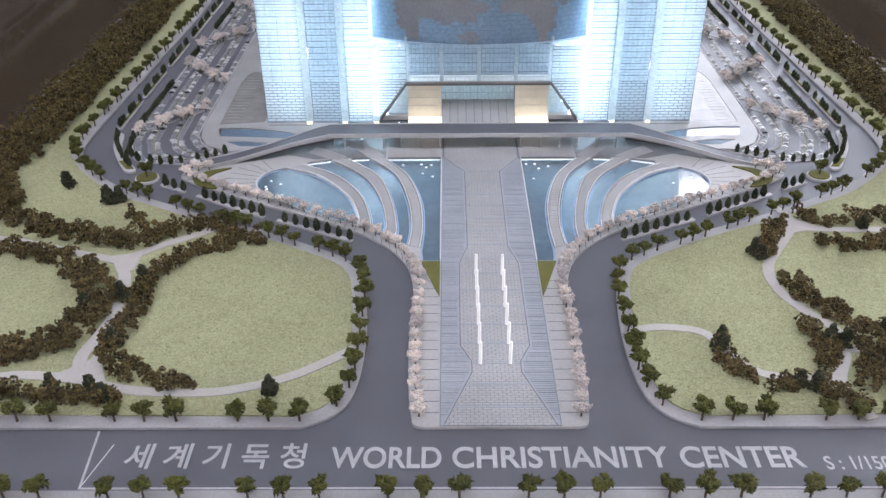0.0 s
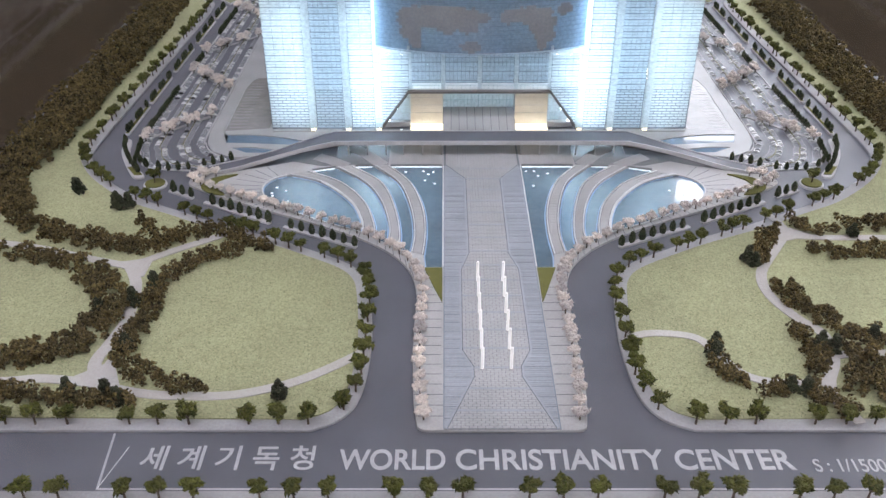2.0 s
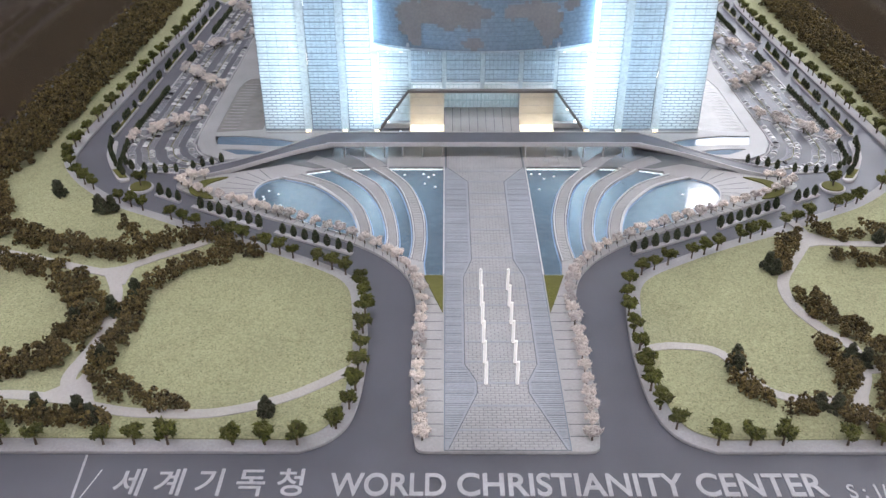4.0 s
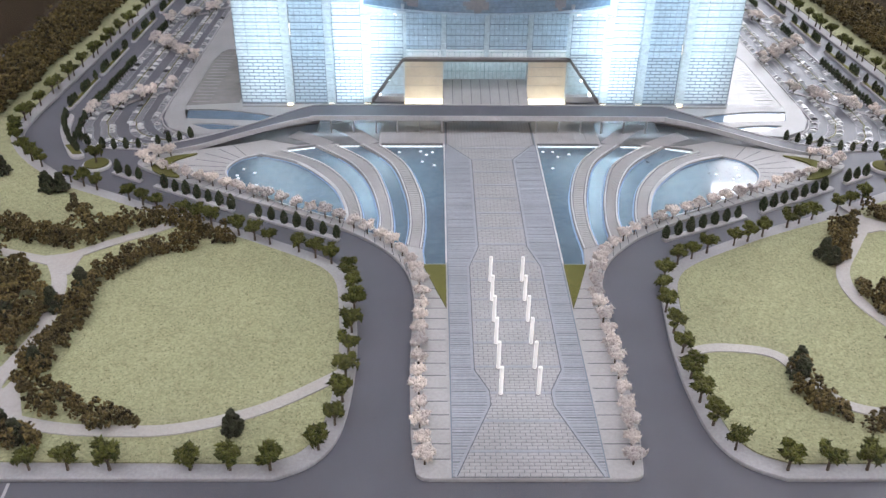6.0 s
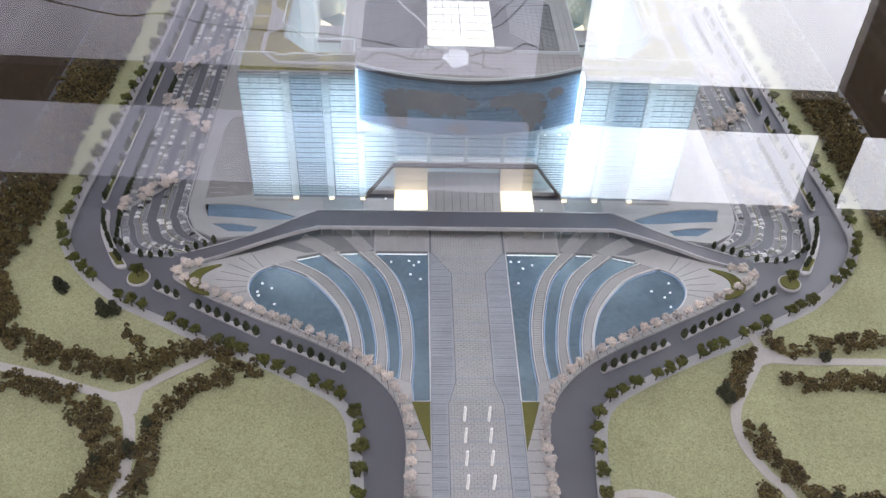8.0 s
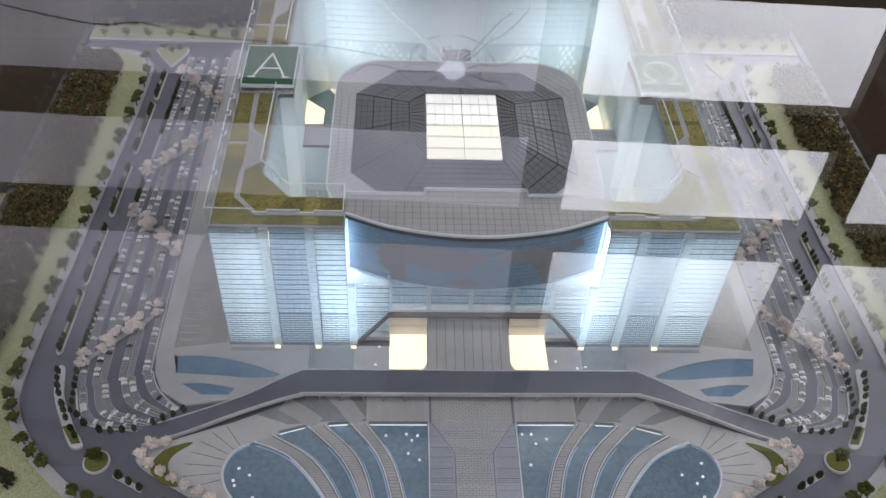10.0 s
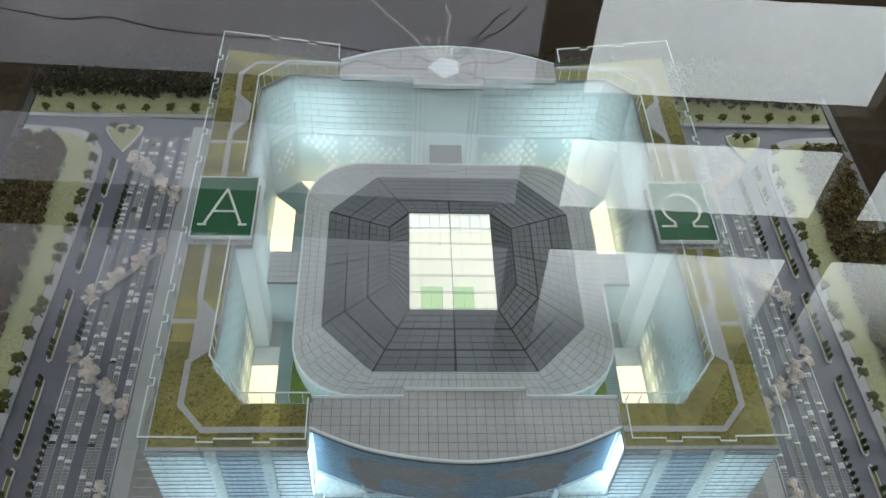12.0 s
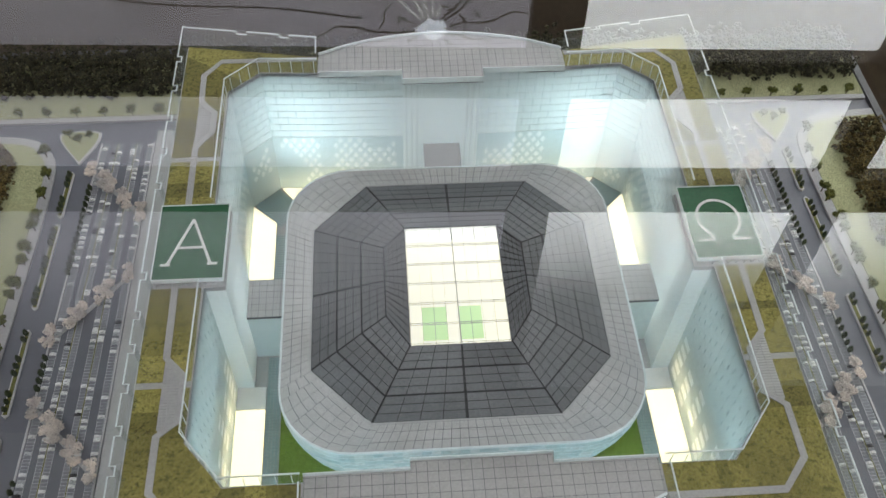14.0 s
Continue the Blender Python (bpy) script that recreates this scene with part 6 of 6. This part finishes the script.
while y < 540:
    half = inner_edge(y + 0.7) - 0.2
    x = -math.ceil(half / LENGTH + 1) * LENGTH + (LENGTH / 2 if odd else 0)
    while x < half:
        a, b = max(x, -half) + 0.12, min(x + LENGTH, half) - 0.12
        if b - a > 0.4:
            if made < 300:
                ob = part("paver", slab_mesh("paver", b - a, COURSE - 0.14, BRICKS), BRICKS, walk_base)
                ob.location = Vector(((a + b) / 2, y + COURSE / 2, 0.13)) * MM
                made += 1
            else:
                box(a, b, y + 0.07, y + COURSE - 0.07, 0.13, 0.33, pavers_far)
        x += LENGTH
    y, odd = y + COURSE, not odd
tagged(part("paver_field", pavers_far, BRICKS, walk_base), kind="stuff")
boards_far, y, k = bmesh.new(), 279.6, 0
while y < 540:
    half = inner_edge(y + 0.6)
    deep = 1.9 if k % 9 == 8 else 1.14
    for s in (-1, 1):
        if 23.2 - half > 1.0:
            if k < 150:
                ob = part("board", slab_mesh("board", 23.2 - half - 0.3, deep - 0.2, BOARDS), BOARDS, walk_base)
                ob.location = Vector((s * (half + 23.2 + 0.3) / 2, y + deep / 2, 0.14)) * MM
            else:
                lo, hi = sorted((s * (half + 0.3), s * 23.2))
                box(lo, hi, y + 0.1, y + deep - 0.1, 0.14, 0.34, boards_far)
    k += 1
    y += deep + (0.3 if k % 5 == 0 else 0)
tagged(part("board_field", boards_far, BOARDS, walk_base), kind="stuff")
for y in np.arange(290, 512, 13.6):
    half = inner_edge(y)
    part("cross_band", box(-half + 0.3, half - 0.3, y - 0.6, y + 0.6, 0.34, 0.42), BOARDS, walk_base)
for s in (-1, 1):
    line = [(s * inner_edge(v), v, 0.3) for v in (279.4, 311, 318, 329, 395, 410, 494, 512)]
    part("edge_strip", ribbon([(x, y, 0.345) for x, y, _ in line], 1.3, 0.05), BOARDS, walk_base)
    part("edge_line", ribbon([(x - s * 0.5, y, 0.4) for x, y, _ in line], 0.3, 0.06), JOINT, walk_base)
    part("edge_line", ribbon([(s * 23.4, 279.3, 0.02), (s * 23.4, 540, 0.02)], 0.4, 0.35), SLATE, walk_base)

# Joints of the apron slabs, square to its edge.
joints = thing("apron_joints", "thin dark joints between apron slabs", "paving joints", kind="structure")
outer = apron[3:-3]
for s in (-1, 1):
    for x, y, h in along(outer, 6.6, 3):
        n = Vector((math.sin(radians(h)), -math.cos(radians(h)))) * -1
        n = -n if n.x < 0 and y < 400 else n
        reach = 12.5 if y < 392 else 6.5
        inner = Vector((x, y)) + (Vector((1, 0)) if y < 385 else Vector((-math.sin(radians(h)), math.cos(radians(h)))) * (-1)) * reach
        if y >= 385:
            c = Vector((-60, 520)) - Vector((x, y))
            inner = Vector((x, y)) + c.normalized() * reach
        p, q = Vector((x, y)), inner
        if y < 385 and q.x > -23.9:
            q.x = -23.9
        part("joint", ribbon([(s * -(p.x + 0.3) if s > 0 else p.x + 0.3, p.y, 0.01), (-q.x if s > 0 else q.x, q.y, 0.01)], 0.32, 0.05), JOINT, joints)
    for k in range(10):
        a = radians(118 + k * 14)
        p, q = Vector((-117 + 15 * math.cos(a), 484 + 16 * math.sin(a))), Vector((-117 + 34 * math.cos(a), 484 + 30 * math.sin(a)))
        if inside(q.x, q.y, plaza_ring):
            part("joint", ribbon([(-p.x if s > 0 else p.x, p.y, 0.01), (-q.x if s > 0 else q.x, q.y, 0.01)], 0.35, 0.05), JOINT, joints)

# Curved footways between the pools: kerbs and close cross slabs.
BANDS = [(curved([(-118, 500), (-97, 490), (-78, 467), (-70, 446), (-68, 432)], 8), curved([(-106, 505), (-84, 490), (-69, 467), (-62, 443), (-60, 425)], 8)),
         (curved([(-90, 510), (-71, 490), (-60, 467), (-54, 439), (-54, 421)], 8), curved([(-79, 511), (-60, 490), (-51, 460), (-47, 432), (-47, 415)], 8)),
         (curved([(-67, 512), (-51, 490), (-43, 460), (-40, 432), (-41, 412)], 8), curved([(-57, 512), (-43, 490), (-35, 460), (-33, 432), (-34, 409)], 8))]
for s in (-1, 1):
    for inner, outer_line in BANDS:
        foot = thing("footway", "curved pale footway of close slabs between pools", "footway", kind="structure")
        bm = bmesh.new()
        for a, b, c, d in zip(inner, inner[1:], outer_line, outer_line[1:]):
            for k in range(2):
                f0, f1 = k / 2 + 0.05, (k + 1) / 2 - 0.05
                p0, p1 = Vector(a).lerp(Vector(b), f0), Vector(a).lerp(Vector(b), f1)
                q0, q1 = Vector(c).lerp(Vector(d), f0), Vector(c).lerp(Vector(d), f1)
                quad = [p0.lerp(q0, 0.2), p1.lerp(q1, 0.2), p1.lerp(q1, 0.8), p0.lerp(q0, 0.8)]
                low = [bm.verts.new((s * -v.x, v.y, 0.02)) for v in quad]
                high = [bm.verts.new((s * -v.x, v.y, 0.22)) for v in quad]
                bm.faces.new(high)
                for i in range(4):
                    bm.faces.new((low[i], low[(i + 1) % 4], high[(i + 1) % 4], high[i]))
        bmesh.ops.recalc_face_normals(bm, faces=bm.faces)
        part("bed", plate([(s * -v[0], v[1]) for v in inner + outer_line[::-1]], 0.005, 0.015), JOINT, foot)
        tagged(part("slabs", bm, PAVING, foot), kind="stuff")
        for f, w in ((0.1, 0.5), (0.9, 0.5)):
            line = [(Vector(a).lerp(Vector(c), f)) for a, c in zip(inner, outer_line)]
            part("kerb", ribbon([(s * -v.x, v.y, 0.01) for v in line], 0.7, 0.6), WHITE_PAINT, foot)
for s in (-1, 1):
    for x0, x1 in ((23.6, 24.3),):
        lo, hi = sorted((s * x0, s * x1))
        tagged(part("trim", box(lo, hi, 397.4, 512, 0.01, 0.6), WHITE_PAINT), "white coping along the walkway pool edge", "coping", kind="structure")

# Glowing posts in two rows.
post = thing("light_post", "short glowing white post on the walkway", "light post", group="walkway light posts")
part("shaft", rod((0, 0, 0), (0, 0, 11.5), 0.66, n=12), POLE_GLOW, post)
part("foot", rod((0, 0, -0.02), (0, 0, 0.35), 1.1, n=12), GREY_TILE, post)
first = True
for x in (-6.7, 5.9):
    for y in (316.5, 330, 343.8, 357.3, 370.8, 384):
        if first:
            post.location, first = Vector((x, y, 0.35)) * MM, False
        else:
            copy_thing(post, at(x, y, 0.35))

# Parking lots: stalls, green dividers and cars.
car_rng = random.Random(9)
CAR_PAINT = [surface(n, a, b, 900, 50, 0.3, 0.0, coat=0.5) for n, a, b in (("white_car", (0.7, 0.7, 0.7), (0.8, 0.8, 0.8)), ("silver_car", (0.4, 0.41, 0.43), (0.5, 0.51, 0.53)), ("black_car", (0.02, 0.02, 0.025), (0.04, 0.04, 0.045)))]
CAR_GLASS = surface("car_window", (0.05, 0.06, 0.07), (0.08, 0.09, 0.10), 900, 50, 0.15, 0.0)
cars = []
for paint, word in zip(CAR_PAINT, ("white", "silver", "black")):
    car = thing("car", f"tiny {word} model car in a parking stall", "car", "parked cars")
    bm = bmesh.new()
    prof = [(-1.75, 0.15), (-1.75, 0.72), (-1.15, 0.8), (-0.7, 1.25), (0.5, 1.25), (0.95, 0.84), (1.7, 0.7), (1.75, 0.15)]
    left, right = [bm.verts.new((x, -0.74, z)) for x, z in prof], [bm.verts.new((x, 0.74, z)) for x, z in prof]
    bm.faces.new(left), bm.faces.new(list(reversed(right)))
    for i in range(len(prof)):
        j = (i + 1) % len(prof)
        bm.faces.new((left[i], right[i], right[j], left[j]))
    bmesh.ops.recalc_face_normals(bm, faces=bm.faces)
    part("body", bm, paint, car)
    part("windows", box(-0.85, 0.68, -0.76, 0.76, 0.84, 1.1), CAR_GLASS, car)
    cars.append([car, False])


def park_car(x, y, turn):
    slot = cars[car_rng.choices((0, 1, 2), (0.72, 0.16, 0.12))[0]]
    if slot[1]:
        copy_thing(slot[0], at(x, y, ROAD, turn))
    else:
        slot[0].matrix_basis, slot[1] = at(x, y, ROAD, turn), True


def cast_car(bm, x, y, turn):
    """A plain cast car body added to a joined row."""
    a = radians(turn)
    left, right = ([bm.verts.new((x + u * math.cos(a) - v * math.sin(a), y + u * math.sin(a) + v * math.cos(a), ROAD + w)) for u, w in prof] for v in (-0.74, 0.74))
    made = [bm.faces.new(left), bm.faces.new(right[::-1])]
    for i in range(len(prof)):
        j = (i + 1) % len(prof)
        made.append(bm.faces.new((left[i], right[i], right[j], left[j])))
    bmesh.ops.recalc_face_normals(bm, faces=made)


LOT_IN = curved([(-181.5, 868), (-181.5, 700), (-181.5, 562), (-179.5, 546), (-173.5, 533.5), (-161, 522)], 12)
LOT_OUT = curved([(-214, 868), (-218.5, 700), (-221, 558), (-217.5, 532), (-208, 513), (-180, 508)], 12)
for s in (-1, 1):
    lot = thing("parking_lot", "slate parking lot with white stall lines", "parking lot", kind="structure")
    paint, row_cars = bmesh.new(), bmesh.new()

    def lane(f):
        return [tuple(Vector(a).lerp(Vector(b), f)) for a, b in zip(LOT_OUT, LOT_IN)]

    for f0, f1 in ((0.02, 0.12), (0.215, 0.305), (0.315, 0.405), (0.575, 0.665), (0.675, 0.765), (0.89, 0.985)):
        lo, hi = lane(f0), lane(f1)
        ring = [(s * -x, y) for x, y in lo + hi[::-1]]
        part("stall_bed", plate(ring, ROAD + 0.01, ROAD + 0.05), STALL, lot)
        for edge_line in (lo, hi):
            ribbon([(s * -x, y, ROAD + 0.055) for x, y in edge_line], 0.2, 0.06, paint)
        near_pts, far_pts = along(lo, 1.85), None
        total = sum((Vector(b) - Vector(a)).length for a, b in zip(lo, lo[1:]))
        for x, y, h in near_pts:
            n = Vector((-math.sin(radians(h)), math.cos(radians(h))))
            c = Vector((x, y))
            w = (f1 - f0) * 36
            e = c + n * w if (c + n * w).x > x or y < 530 and (c + n * w).y > y else c - n * w
            ribbon([(s * -c.x, c.y, ROAD + 0.055), (s * -e.x, e.y, ROAD + 0.055)], 0.15, 0.05, paint)
            draw = car_rng.random()
            if draw < 0.19:
                m = (c + e) / 2 + Vector((math.cos(radians(h)), math.sin(radians(h)))) * 0.9
                turn = math.degrees(math.atan2((e - c).y, s * -(e - c).x))
                turn += car_rng.choice((0, 180)) + car_rng.uniform(-3, 3)
                if draw < 0.112:
                    park_car(s * -m.x, m.y, turn)
                else:
                    cast_car(row_cars, s * -m.x, m.y, turn)
    tagged(part("parked_car_rows", row_cars, CAR_PAINT[0]), "rows of tiny white model cars in the parking lot", "cars", kind="stuff")
    tagged(part("stall_lines", paint, SIGN_PAINT, lot), kind="stuff")
    for f in (0.31, 0.67):
        part("divider", ribbon([(s * -x, y, ROAD + 0.01) for x, y in lane(f)], 0.9, 0.5), KERB, lot)
        part("divider_turf", ribbon([(s * -x, y, ROAD + 0.5) for x, y in lane(f)], 0.5, 0.25), GREEN, lot)
    part("lot_edge", ribbon([(s * -x, y, ROAD + 0.01) for x, y in lane(1.01)], 0.7, 1.0), KERB, lot)
    part("lot_edge", ribbon([(s * -x, y, ROAD + 0.01) for x, y in lane(-0.015)], 1.0, 0.7), KERB, lot)
    for x0, y0, x1, y1 in ((221, 553, 184, 593), (219, 679, 182, 640), (219, 720, 181, 763), (217, 845, 180, 805)):
        part("lot_path", ribbon([(s * x0, y0, ROAD + 0.02), (s * x1, y1, ROAD + 0.02)], 3.0, 0.35), SIDEWALK, lot)

# White lettering and lines painted on the front road.
def lettering(name, text, x0, x1, y0, y1, label, bold=0.02):
    data = bpy.data.curves.new(name, "FONT")
    data.body, data.size, data.extrude, data.offset = text, 1.0, 0.002, bold
    ob = bpy.data.objects.new(name, data)
    scene.collection.objects.link(ob)
    bpy.context.view_layer.update()
    me = bpy.data.meshes.new_from_object(ob.evaluated_get(bpy.context.evaluated_depsgraph_get()))
    bpy.data.objects.remove(ob)
    co = np.array([v.co for v in me.vertices])
    lo, hi = co.min(0), co.max(0)
    new_co = np.stack([(x0 + (co[:, 0] - lo[0]) / (hi[0] - lo[0]) * (x1 - x0)) * MM, (y0 + (co[:, 1] - lo[1]) / (hi[1] - lo[1]) * (y1 - y0)) * MM,
                       (ROAD + 0.02 + (co[:, 2] - lo[2]) / max(hi[2] - lo[2], 1e-6) * 0.25) * MM], 1)
    me.vertices.foreach_set("co", new_co.ravel())
    me.update()
    return tagged(part(name, me, SIGN_PAINT), label, "lettering")


for word, x0, x1 in (("WORLD", -64, -22.8), ("CHRISTIANITY", -18.8, 61.6), ("CENTER", 65.8, 111.2)):
    lettering("english_lettering", word, x0, x1, 258.7, 269.6, "white capital lettering on the front road", 0.018)
lettering("korean_lettering", "세 계 기 독 청", -140.5, -73.5, 258.6, 271.6, "white Korean lettering on the front road", 0.012)
lettering("scale_lettering", "S : 1/1500", 118.3, 146, 257.8, 264.4, "small white scale lettering on the road", 0.008)
lines = thing("road_lines", "thin white lines painted on the front road", "road marking")
part("line", box(-153, 300, 248.8, 249.7, ROAD + 0.01, ROAD + 0.1), SIGN_PAINT, lines)
part("line", ribbon([(-155, 278.5, ROAD + 0.01), (-152.5, 249, ROAD + 0.01)], 0.9, 0.08), SIGN_PAINT, lines)
part("line", ribbon([(-152.5, 249.4, ROAD + 0.1), (-147, 271, ROAD + 0.1)], 0.35, 0.05), WHITE_PAINT, lines)
